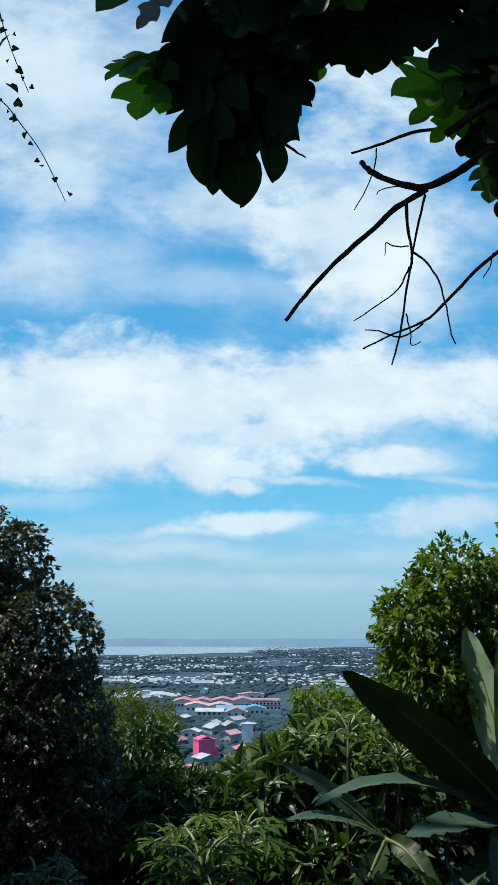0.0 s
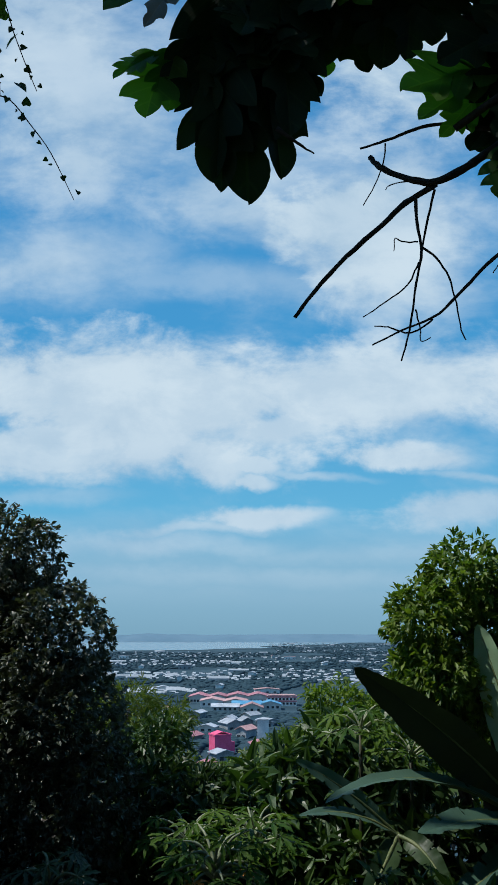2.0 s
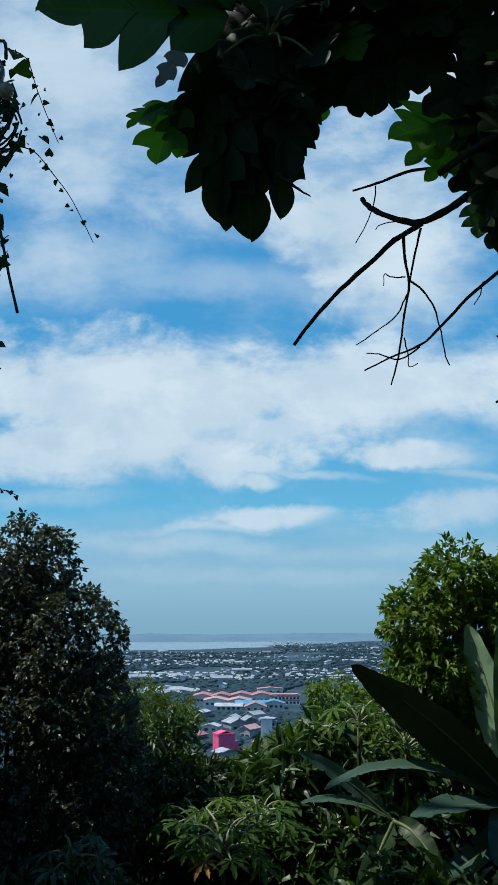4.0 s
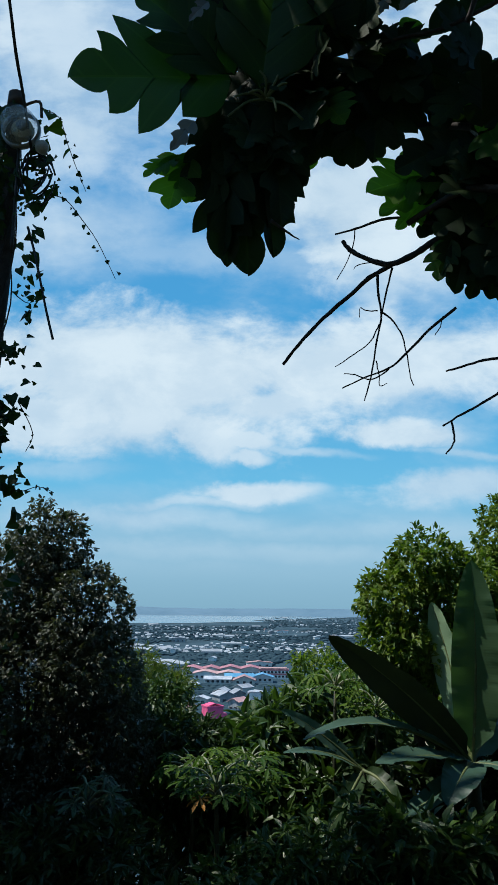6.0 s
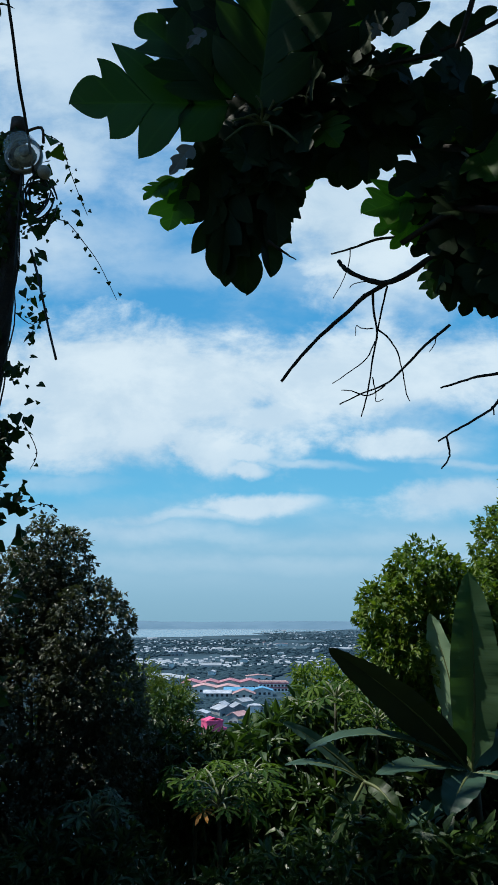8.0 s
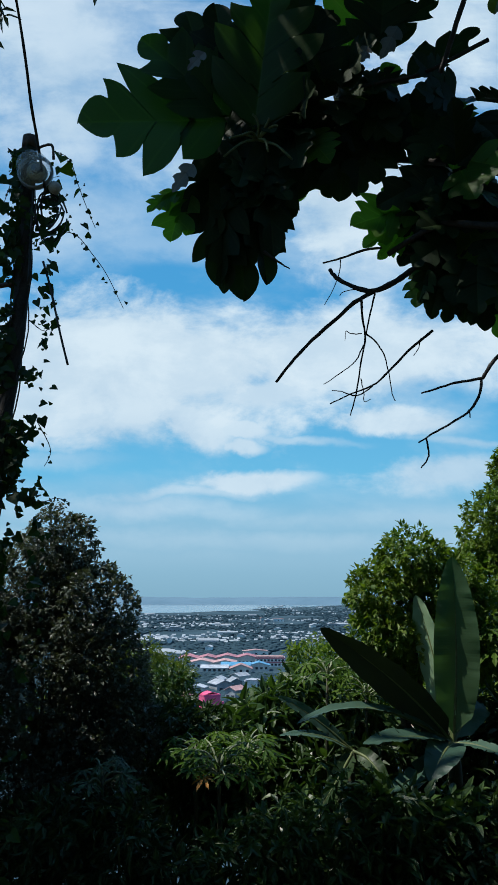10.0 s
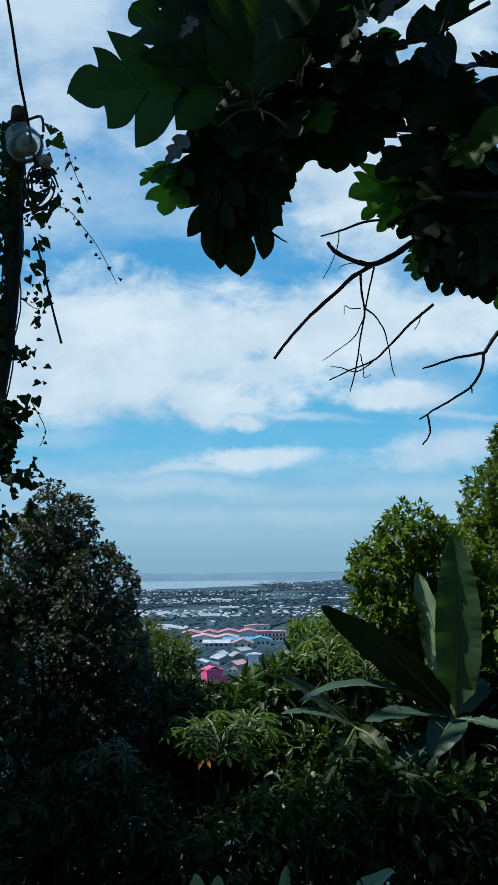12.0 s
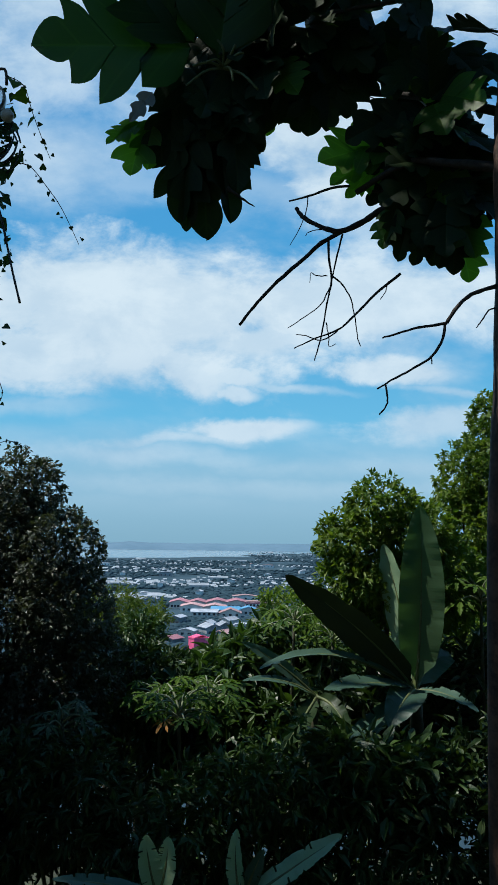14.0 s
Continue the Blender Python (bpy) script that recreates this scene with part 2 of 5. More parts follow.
STEM = surface("green stem", (0.06, 0.09, 0.03), (0.14, 0.16, 0.06), 9.0, 0.5, 0.004)
SOIL = surface("hillside soil", (0.030, 0.030, 0.016), (0.060, 0.070, 0.026), 0.6, 0.95, 0.03)
POLE_WOOD = surface("weathered pole", (0.016, 0.014, 0.012), (0.045, 0.038, 0.032), 12.0, 0.85, 0.006)
RUBBER = surface("black cable", (0.012, 0.012, 0.013), (0.025, 0.025, 0.027), 40.0, 0.5)
IRON = surface("rusty iron", (0.05, 0.035, 0.028), (0.12, 0.08, 0.06), 25.0, 0.6, 0.002, 0.6)
STEEL = surface("grey metal", (0.20, 0.21, 0.22), (0.34, 0.35, 0.36), 25.0, 0.45, 0.001, 0.5)
CERAMIC = surface("dull white ceramic", (0.30, 0.30, 0.28), (0.45, 0.44, 0.42), 18.0, 0.45)
BRASS = surface("dull brass", (0.34, 0.28, 0.18), (0.50, 0.43, 0.30), 25.0, 0.4, 0.0, 0.7)
GLASS, _n, _p = material("dusty meter glass", 0.12, 0.0, 0.6)
_p.inputs["Base Color"].default_value = (0.55, 0.60, 0.62, 1)
_clear = _n.add("ShaderNodeBsdfTransparent")
_dust = _n.noise(_n.add("ShaderNodeTexCoord").outputs["Object"], 14.0, 5, 0.6)
_mix = _n.add("ShaderNodeMixShader")
_n.put(_mix.inputs[0], _n.rng(_dust.outputs["Fac"], 0.35, 0.70, 0.12, 0.42))
_n.put(_mix.inputs[1], _clear.outputs[0])
_n.put(_mix.inputs[2], _p.outputs[0])
_n.put(GLASS.node_tree.nodes["Material Output"].inputs[0], _mix.outputs[0])
WALL_WHITE = surface("white plaster", (0.52, 0.54, 0.56), (0.74, 0.75, 0.75), 0.25, 0.8, each=0.25)
# greyed and blued for distance: haze in the wall colour itself
WALL_FAR = surface("hazy far plaster", (0.24, 0.28, 0.32), (0.44, 0.48, 0.52), 0.02, 0.85)
WALL_GREY = surface("grey plaster", (0.16, 0.18, 0.20), (0.30, 0.32, 0.34), 0.25, 0.8, each=0.3)
WALL_CREAM = surface("cream plaster", (0.52, 0.48, 0.46), (0.66, 0.62, 0.58), 0.25, 0.8)
WALL_PINK = surface("hot pink paint", (0.70, 0.085, 0.20), (0.82, 0.13, 0.28), 0.4, 0.7)
ROOF_RED = surface("faded red roof sheet", (0.32, 0.12, 0.15), (0.46, 0.22, 0.25), 0.2, 0.7, each=0.15)
ROOF_RUST = surface("pinkish roof sheet", (0.36, 0.20, 0.20), (0.50, 0.31, 0.30), 0.2, 0.7, each=0.2)
ROOF_BLUE = surface("blue roof sheet", (0.06, 0.24, 0.42), (0.12, 0.34, 0.52), 0.2, 0.6)
ROOF_GREY = surface("grey roof sheet", (0.26, 0.29, 0.33), (0.46, 0.49, 0.54), 0.2, 0.6, each=0.25)
PANE = surface("dark window", (0.03, 0.035, 0.045), (0.06, 0.065, 0.075), 1.0, 0.2)

# the plain: fields, groves and streets in patches, aerial haze painted in as blue
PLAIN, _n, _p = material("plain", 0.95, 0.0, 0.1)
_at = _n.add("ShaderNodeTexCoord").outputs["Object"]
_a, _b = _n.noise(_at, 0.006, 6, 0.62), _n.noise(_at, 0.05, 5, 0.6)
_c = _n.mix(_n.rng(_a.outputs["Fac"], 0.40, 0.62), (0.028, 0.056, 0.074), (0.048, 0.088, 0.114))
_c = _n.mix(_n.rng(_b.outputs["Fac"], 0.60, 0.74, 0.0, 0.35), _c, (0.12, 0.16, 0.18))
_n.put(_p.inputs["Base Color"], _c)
WATER, _n, _p = material("sea water", 0.25, 0.0, 0.5)
_p.inputs["Base Color"].default_value = (0.16, 0.24, 0.29, 1)
_w = _n.noise(_n.add("ShaderNodeTexCoord").outputs["Object"], 0.02, 4, 0.6)
_k = _n.add("ShaderNodeBump")
_k.inputs["Strength"].default_value, _k.inputs["Distance"].default_value = 0.2, 3.0
_n.put(_k.inputs["Height"], _w.outputs["Fac"])
_n.put(_p.inputs["Normal"], _k.outputs[0])
# colour brought close to the horizon sky, so the haze is in it
HILLS = surface("hazy distant hills", (0.095, 0.180, 0.245), (0.120, 0.210, 0.280), 0.002, 0.95)


# ---- builders ----
def mesh_of(name, verts, faces, mat, smooth=True):
    me = bpy.data.meshes.new(name)
    me.from_pydata([tuple(map(float, p)) for p in verts] if not isinstance(verts, np.ndarray) else verts.tolist(), [], faces if isinstance(faces, list) else faces.tolist())
    me.materials.append(mat)
    if smooth:
        me.polygons.foreach_set("use_smooth", [True] * len(me.polygons))
    me.update()
    return me


def hung(name, me, parent=None, label="", m=None):
    """A mesh object; with a parent it is a part of that thing."""
    ob = new(name, me)
    if parent:
        ob.parent = parent
    if m is not None:
        ob.matrix_world = m if not parent else ob.matrix_world
        ob.matrix_basis = m
    return tagged(ob, label)


def thing(name, label, category, at=(0, 0, 0), group="", kind=""):
    ob = new(name)
    ob.empty_display_size = 0.1
    return tagged(ob, label, category, group, kind)


def tube(points, r0, r1, sides=7, knots=4, wobble=0.0, seed=0):
    """A tapered round limb along a smoothed line. Returns verts and faces."""
    rnd = np.random.RandomState(seed)
    p = np.array(points, float)
    if len(p) > 2:
        q = []
        for i in range(len(p) - 1):
            a, b, c, d = p[max(i - 1, 0)], p[i], p[i + 1], p[min(i + 2, len(p) - 1)]
            for s in np.linspace(0, 1, knots, endpoint=False):
                q.append(0.5 * (2 * b + (c - a) * s + (2 * a - 5 * b + 4 * c - d) * s**2 + (3 * b - a - 3 * c + d) * s**3))
        p = np.array(q + [p[-1]])
    n = len(p)
    if wobble:
        p[1:-1] += rnd.normal(0, wobble, (n - 2, 3))
    d = np.gradient(p, axis=0)
    d /= np.linalg.norm(d, axis=1)[:, None] + 1e-9
    ref = np.array([0.3, 1.0, 0.2]) if abs(d[0] @ [0.29, 0.94, 0.19]) < 0.9 else np.array([1.0, 0, 0])
    a = np.cross(d, ref)
    a /= np.linalg.norm(a, axis=1)[:, None] + 1e-9
    b = np.cross(d, a)
    r = np.linspace(r0, r1, n) * (1 + rnd.uniform(-0.10, 0.10, n))
    ang = np.arange(sides) * 2 * np.pi / sides
    ring = p[:, None] + r[:, None, None] * (np.cos(ang)[None, :, None] * a[:, None] + np.sin(ang)[None, :, None] * b[:, None])
    v = np.concatenate([ring.reshape(-1, 3), p[:1], p[-1:]])
    f = [[i * sides + j, i * sides + (j + 1) % sides, (i + 1) * sides + (j + 1) % sides, (i + 1) * sides + j] for i in range(n - 1) for j in range(sides)]
    f += [[(j + 1) % sides, j, n * sides] for j in range(sides)] + [[(n - 1) * sides + j, (n - 1) * sides + (j + 1) % sides, n * sides + 1] for j in range(sides)]
    return v, f


def limb(name, points, r0, r1, mat, parent, label="", **kw):
    v, f = tube(points, r0, r1, **kw)
    return hung(name, mesh_of(name, v, f, mat), parent, label)


# one small leaf: six points, folded along its midrib, drooping
LEAF_SHAPE = np.array([[0, 0, 0], [0.5, 0.38, 0.10], [0, 0.42, 0], [-0.5, 0.38, 0.10], [0, 1.0, -0.14], [0.30, 0.74, 0.0], [-0.30, 0.74, 0.0]])
LEAF_FACES = np.array([[0, 1, 2], [0, 2, 3], [2, 1, 5], [2, 5, 4], [2, 4, 6], [2, 6, 3]])


def many_leaves(base, way, up, length, width):
    """Arrays of leaves: where each starts, the way it points, its upper side, its length and width."""
    y = way / (np.linalg.norm(way, axis=1)[:, None] + 1e-9)
    x = np.cross(y, up)
    x /= np.linalg.norm(x, axis=1)[:, None] + 1e-9
    z = np.cross(x, y)
    s = LEAF_SHAPE[None]
    v = base[:, None] + s[..., :1] * width[:, None, None] * x[:, None] + s[..., 1:2] * length[:, None, None] * y[:, None] + s[..., 2:] * length[:, None, None] * z[:, None]
    f = (np.arange(len(base))[:, None, None] * 7 + LEAF_FACES[None]).reshape(-1, 3)
    return v.reshape(-1, 3), f


def crown(blobs, tufts, leaves, length, width, seed, droop=0.35, shell=0.55, spread=1.0, upward=0.0):
    """A crown of leaf tufts over uneven clumps: blobs are (centre, radii); tufts per unit of surface."""
    rnd = np.random.RandomState(seed)
    base, way = [], []
    for c, r in blobs:
        c, r = np.array(c, float), np.array(r, float)
        k = max(6, int(tufts * (r[0] * r[2] + r[0] * r[1] + r[1] * r[2]) / 3))
        d = rnd.normal(size=(k, 3))
        d /= np.linalg.norm(d, axis=1)[:, None]
        rad = np.where(rnd.rand(k) < 0.72, rnd.uniform(0.80, 1.0, k), rnd.uniform(shell * 0.5, 0.85, k))
        lump = np.array([1 + 0.26 * noise.noise(Vector(q * 2.3 + c * 3.1)) + 0.20 * noise.noise(Vector(q * 5.5 + c)) for q in d])
        p = c + d * (rad * lump)[:, None] * r
        keep = np.array([noise.noise(Vector(q * (1.6 / max(r))) + Vector((seed, 0, 0))) > -0.42 for q in p])
        p, d = p[keep], d[keep]
        for q, o in zip(p, d):
            m = rnd.randint(max(2, leaves - 3), leaves + 3)
            w_ = rnd.normal(size=(m, 3)) * spread + o * 0.9 + [0, 0, upward - droop]
            base.append(q + rnd.normal(size=(m, 3)) * length * 0.22)
            way.append(w_)
    base, way = np.concatenate(base), np.concatenate(way)
    n = len(base)
    up = np.array([0, 0, 1.0]) + rnd.normal(size=(n, 3)) * 0.45
    L = length * rnd.uniform(0.65, 1.25, n)
    return many_leaves(base, way, up, L, width * rnd.uniform(0.7, 1.2, n) * L / length)


def tree(name, label, category, blobs, foot, mat, tufts, leaves, length, width, seed, trunk_r=0.1, group="", limbs=True, **kw):
    t = thing(name, label, category, group=group)
    v, f = crown(blobs, tufts, leaves, length, width, seed, **kw)
    hung("crown", mesh_of("crown", v, f, mat, False), t)
    rnd = random.Random(seed)
    top = Vector(blobs[0][0])
    foot = Vector(foot)
    mid = foot.lerp(top, 0.55) + Vector((rnd.uniform(-0.1, 0.1), rnd.uniform(-0.1, 0.1), 0))
    limb("trunk", [foot, foot.lerp(mid, 0.5) + Vector((0.05, 0, 0)), mid, top], trunk_r, trunk_r * 0.25, BARK, t, seed=seed)
    if limbs:
        for c, r in blobs[1:]:
            c = Vector(c)
            a = foot.lerp(mid, rnd.uniform(0.55, 1.0))
            limb("limb", [a, a.lerp(c, 0.5) + Vector((0, 0, 0.12)), c + Vector((0, 0, 0.3 * r[2]))], trunk_r * 0.5, trunk_r * 0.12, BARK, t, seed=seed + 1)
    return t


def aimed(base, tip, facing):
    """The pose that lays a unit leaf (along +y, upper side +z) from base to tip."""
    base, tip = Vector(base), Vector(tip)
    y = tip - base
    s = y.length
    y.normalize()
    z = Vector(facing)
    z = (z - y * z.dot(y)).normalized()
    x = y.cross(z)
    m = Matrix((x, y, z)).transposed().to_4x4()
    return Matrix.Translation(base) @ m @ Matrix.Scale(s, 4)

# ---- land ----
PLAIN_Z = -57.0


def ground_z(x, y):
    """Height of the hillside and of the plain below it."""
    # unseen rise behind the path, added to keep sky light off
    if y < -4:
        z = 0.55 * (-4 - y) if y > -24 else 11.0
    elif y < 1.2:
        z = 0.0
    else:
        k = y - 1.2
        z = -0.62 * k if k < 8 else -4.96 - 0.30 * (k - 8)
        z = max(z, PLAIN_Z)
    soft = 0.10 if y < 30 else 0.6
    return z + soft * noise.noise(Vector((x * 0.35, y * 0.35, 0.0))) * (1 if y < 150 else 0)


ys = [-60, -40, -24, -14, -9, -6, -4, -3, -2, -1, 0, 0.6, 1.2, 1.8, 2.4, 3, 3.6, 4.2, 5, 6, 7, 8, 9.2, 11, 13, 16, 20, 26, 34, 46, 60, 80, 105, 130, 160, 190, 230, 320, 480, 700, 1000, 1400, 2000, 2800, 3800, 4900]
xs = [-4000, -2400, -1400, -800, -450, -250, -140, -80, -45, -28, -18, -12, -9, -7, -5.5, -4.2, -3.2, -2.4, -1.6, -0.8, 0, 0.8, 1.6, 2.4, 3.2, 4.2, 5.5, 7, 9, 12, 18, 28, 45, 80, 140, 250, 450, 800, 1400, 2400, 4000]
verts = [(x, y, ground_z(x, y)) for y in ys for x in xs]
W = len(xs)
faces = [[j * W + i, j * W + i + 1, (j + 1) * W + i + 1, (j + 1) * W + i] for j in range(len(ys) - 1) for i in range(W - 1)]
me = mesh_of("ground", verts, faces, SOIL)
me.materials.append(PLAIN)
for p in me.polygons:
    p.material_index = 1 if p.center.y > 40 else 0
ground = tagged(new("ground", me), "wooded hillside falling to a wide hazy plain", "ground", kind="structure")

# the bay: a sheet of water on the plain's far edge, with an uneven shore
shore = [(-3900, 2350), (-1500, 2400), (-700, 2460), (-380, 2500), (-170, 2620), (-80, 2850), (60, 2950), (20, 3250), (240, 3600), (500, 4300), (700, 4880), (-3900, 4880)]
me = mesh_of("water", [(x, y, PLAIN_Z + 0.8) for x, y in shore], [list(range(len(shore)))], WATER, False)
tagged(new("water", me), "pale calm bay beyond the town", "water", kind="structure")

# far shore hills
hv, hf = [], []
for i in range(121):
    x = -3600 + 60 * i
    h = 40 + 26 * max(0.0, noise.noise(Vector((x * 0.0011, 3.0, 0)))) + 9 * noise.noise(Vector((x * 0.006, 7.0, 0)))
    y = 4700 - abs(x) * 0.14
    hv += [(x, y - 150, PLAIN_Z + 1.0), (x, y, PLAIN_Z + max(6.0, h)), (x, y + 150, PLAIN_Z)]
    if i:
        a, b = 3 * (i - 1), 3 * i
        hf += [[a, b, b + 1, a + 1], [a + 1, b + 1, b + 2, a + 2]]
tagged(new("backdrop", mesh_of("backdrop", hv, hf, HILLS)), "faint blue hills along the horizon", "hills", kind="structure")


# ---- town ----
def box_parts(w, d, h):
    x, y = w / 2, d / 2
    v = [(-x, -y, 0), (x, -y, 0), (x, y, 0), (-x, y, 0), (-x, -y, h), (x, -y, h), (x, y, h), (-x, y, h)]
    return v, [[0, 1, 5, 4], [1, 2, 6, 5], [2, 3, 7, 6], [3, 0, 4, 7], [4, 5, 6, 7]]


def gable(w, d, h, rise, over=0.8, thick=0.35):
    """Roof of two slabs with its ridge along y, gables towards the viewer."""
    x, y = w / 2 + over, d / 2 + over
    v, f = [], []
    for s in (-1, 1):
        n = len(v)
        e = h - over * rise / (w / 2)
        v += [(s * x, -y, e), (0, -y, h + rise), (0, y, h + rise), (s * x, y, e)]
        v += [(s * x, -y, e + thick), (0, -y, h + rise + thick), (0, y, h + rise + thick), (s * x, y, e + thick)]
        f += [[n, n + 1, n + 2, n + 3], [n + 4, n + 5, n + 6, n + 7], [n, n + 1, n + 5, n + 4], [n + 3, n + 2, n + 6, n + 7], [n, n + 3, n + 7, n + 4]]
    return v, f


def hall(x, y, w, d, h, rise, wall_mat, roof_mat, label, turn=0.0, across=False, windows=0, floors=1, group=""):
    """A hall with walls up into the gables, a pitched roof and rows of windows."""
    t = thing("school_hall" if group else "house", label, "building", group=group)
    t.matrix_world = pose(x, y, PLAIN_Z, 0, 0, turn + (90 if across else 0))
    if across:
        w, d = d, w
    v, f = box_parts(w, d, h)
    n = len(v)
    v += [(0, -d / 2, h + rise), (0, d / 2, h + rise)]
    f += [[4, 5, n], [6, 7, n + 1]]
    hung("wall", mesh_of("wall", v, f, wall_mat, False), t)
    hung("roof", mesh_of("roof", *gable(w, d, h, rise), roof_mat, False), t)
    if windows:
        bv, bf = box_parts(1.9, 0.3, 1.7)
        pane = mesh_of("window", bv, bf, PANE, False)
        for k in range(floors):
            for i in range(windows):
                s = (i + 0.5) / windows - 0.5
                m = pose(s * w * 0.92, -d / 2 - 0.05, 1.3 + 3.2 * k) if not across else pose(w / 2 + 0.05, s * d * 0.92, 1.3 + 3.2 * k, 0, 0, 90)
                if across:
                    m = pose(-w / 2 - 0.05, s * d * 0.92, 1.3 + 3.2 * k, 0, 0, 90)
                hung("window", pane, t, m=m)
    return t


SCHOOL = "halls of the red-roofed school"
for x, y, w, d, h, r, wm, rm, lab, across, win in (
    (-47, 716, 15, 26, 5.2, 2.0, WALL_CREAM, ROOF_RED, "cream hall with a faded red gabled roof", False, 5),
    (-31, 716, 15, 26, 5.2, 2.0, WALL_CREAM, ROOF_RED, "cream hall with a faded red gabled roof", False, 5),
    (-14, 718, 17, 26, 5.6, 2.1, WALL_CREAM, ROOF_RED, "cream hall with a faded red gabled roof", False, 5),
    (3, 718, 17, 26, 5.6, 2.1, WALL_CREAM, ROOF_RED, "cream hall with a faded red gabled roof", False, 5),
    (-34, 680, 18, 22, 4.6, 1.9, WALL_WHITE, ROOF_RUST, "low white hall with a pinkish sheet roof", False, 4),
    (-15, 676, 18, 22, 4.6, 1.9, WALL_CREAM, ROOF_RUST, "low cream hall with a pinkish sheet roof", False, 4),
    (-6, 652, 22, 14, 4.2, 2.0, WALL_WHITE, ROOF_BLUE, "low white hall with a blue sheet roof", True, 6),
    (12, 654, 16, 16, 4.2, 2.2, WALL_WHITE, ROOF_BLUE, "small white hall with a blue sheet roof", False, 4),
    (-2, 632, 16, 16, 3.6, 3.0, WALL_CREAM, ROOF_RUST, "low cream hall with a broad pinkish gable", False, 3),
    (-22, 636, 20, 12, 3.6, 1.8, WALL_WHITE, ROOF_GREY, "low white hall with a grey sheet roof", True, 5),
):
    hall(x, y, w, d, h, r, wm, rm, lab, 0, across, win, 1, SCHOOL)

wing = thing("school_wing", "two-storey school wing with red and white bands", "building")
wing.matrix_world = pose(22, 690, PLAIN_Z)
hung("wall", mesh_of("wall", *box_parts(24, 14, 7.6), WALL_WHITE, False), wing)
band = mesh_of("band", *box_parts(24.6, 14.6, 1.3), ROOF_RED, False)
for k in range(2):
    hung("band", band, wing, "faded red parapet band", pose(0, 0, 2.9 + 3.4 * k))
    for i in range(8):
        hung("window", mesh_of("window", *box_parts(1.8, 0.3, 1.6), PANE, False), wing, m=pose(-10.3 + 2.95 * i, -7.1, 1.0 + 3.4 * k))
hung("roof", mesh_of("roof", *box_parts(22, 12, 0.7), ROOF_RUST, False), wing, m=pose(0, 0, 7.6))

block = thing("painted_building", "boxy building painted bright hot pink", "building")
block.matrix_world = pose(-17.0, 420, PLAIN_Z, 0, 0, 24)
hung("wall", mesh_of("wall", *box_parts(8.5, 8.0, 8.8), WALL_PINK, False), block)
hung("parapet", mesh_of("parapet", *box_parts(9.0, 8.5, 0.7), WALL_PINK, False), block, m=pose(0, 0, 8.8))
hung("roof", mesh_of("roof", *gable(6.0, 6.0, 9.5, 0.9, 0.4), WALL_PINK, False), block, "low pink gabled roof")
hung("annex", mesh_of("annex", *box_parts(3, 6, 5.5), WALL_PINK, False), block, "lower pink annex", pose(5.6, 1, 0))
for i in range(2):
    hung("window", mesh_of("window", *box_parts(0.3, 1.5, 1.5), PANE, False), block, m=pose(4.3, -1.5, 2.6 + 3.4 * i))

white = thing("house", "narrow white house among the trees", "building")
white.matrix_world = pose(4.5, 455, PLAIN_Z)
hung("wall", mesh_of("wall", *box_parts(6, 6, 12.5), WALL_WHITE, False), white)
hung("roof", mesh_of("roof", *box_parts(6.8, 6.8, 0.5), ROOF_GREY, False), white, m=pose(0, 0, 12.5))

# low houses round the school, each with walls and a sheet roof
rnd = random.Random(5)
roofs = (ROOF_GREY, ROOF_RUST, ROOF_GREY, ROOF_RED, ROOF_GREY)
for i in range(30):
    y = rnd.uniform(330, 620)
    x = rnd.uniform(-0.165, 0.02) * y
    if abs(x + 17) < 16 and 400 < y < 470:
        continue
    hall(x, y, rnd.uniform(6, 11), rnd.uniform(7, 12), rnd.uniform(3, 6), rnd.uniform(1.0, 2.0), rnd.choice((WALL_GREY, WALL_GREY, WALL_CREAM)), roofs[i % 5], "small low house with a sheet-metal roof", rnd.uniform(-40, 40), False, 2, 1, "")
for i in range(30):
    y = rnd.uniform(790, 1900)
    x = rnd.uniform(-0.22, 0.22) * y
    big = rnd.random() < 0.3
    hall(x, y, rnd.uniform(14, 24) if big else rnd.uniform(6, 11), rnd.uniform(8, 12), rnd.uniform(4, 6.5) if big else rnd.uniform(3, 6), 1.2, rnd.choice((WALL_WHITE, WALL_WHITE, WALL_GREY)), ROOF_GREY if rnd.random() < 0.8 else ROOF_RUST, "pale low building in the town" if not big else "long pale building with a light roof", rnd.uniform(-15, 15), False, 3 if big else 0, 1, "")

# the rest of the town, past counting
tv, tf = [], []
for i in range(3400):
    y = 1.0 / (1 / 790.0 + (1 / 3900.0 - 1 / 790.0) * rnd.random())
    x = rnd.uniform(-0.30, 0.30) * y
    if noise.noise(Vector((x * 0.0035, y * 0.006, 2.0))) < 0.04 or (y > 2330 and x < 60):
        continue
    w, d, h = rnd.uniform(2.5, 6.5), rnd.uniform(3, 6), rnd.uniform(1.8, 3.8)
    if rnd.random() < 0.025:
        w, h = rnd.uniform(14, 34), rnd.uniform(4, 6.5)
    v, f = box_parts(w, d, h * 0.55)
    v += [(-w / 2, 0, h), (w / 2, 0, h)]
    f = f[:4] + [[4, 5, 9, 8], [6, 7, 8, 9], [7, 4, 8], [5, 6, 9]]
    n = len(tv)
    tv += [(x + a, y + b, PLAIN_Z + c) for a, b, c in v]
    tf += [[n + k for k in q] for q in f]
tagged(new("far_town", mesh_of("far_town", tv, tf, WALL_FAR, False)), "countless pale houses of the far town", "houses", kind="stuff")

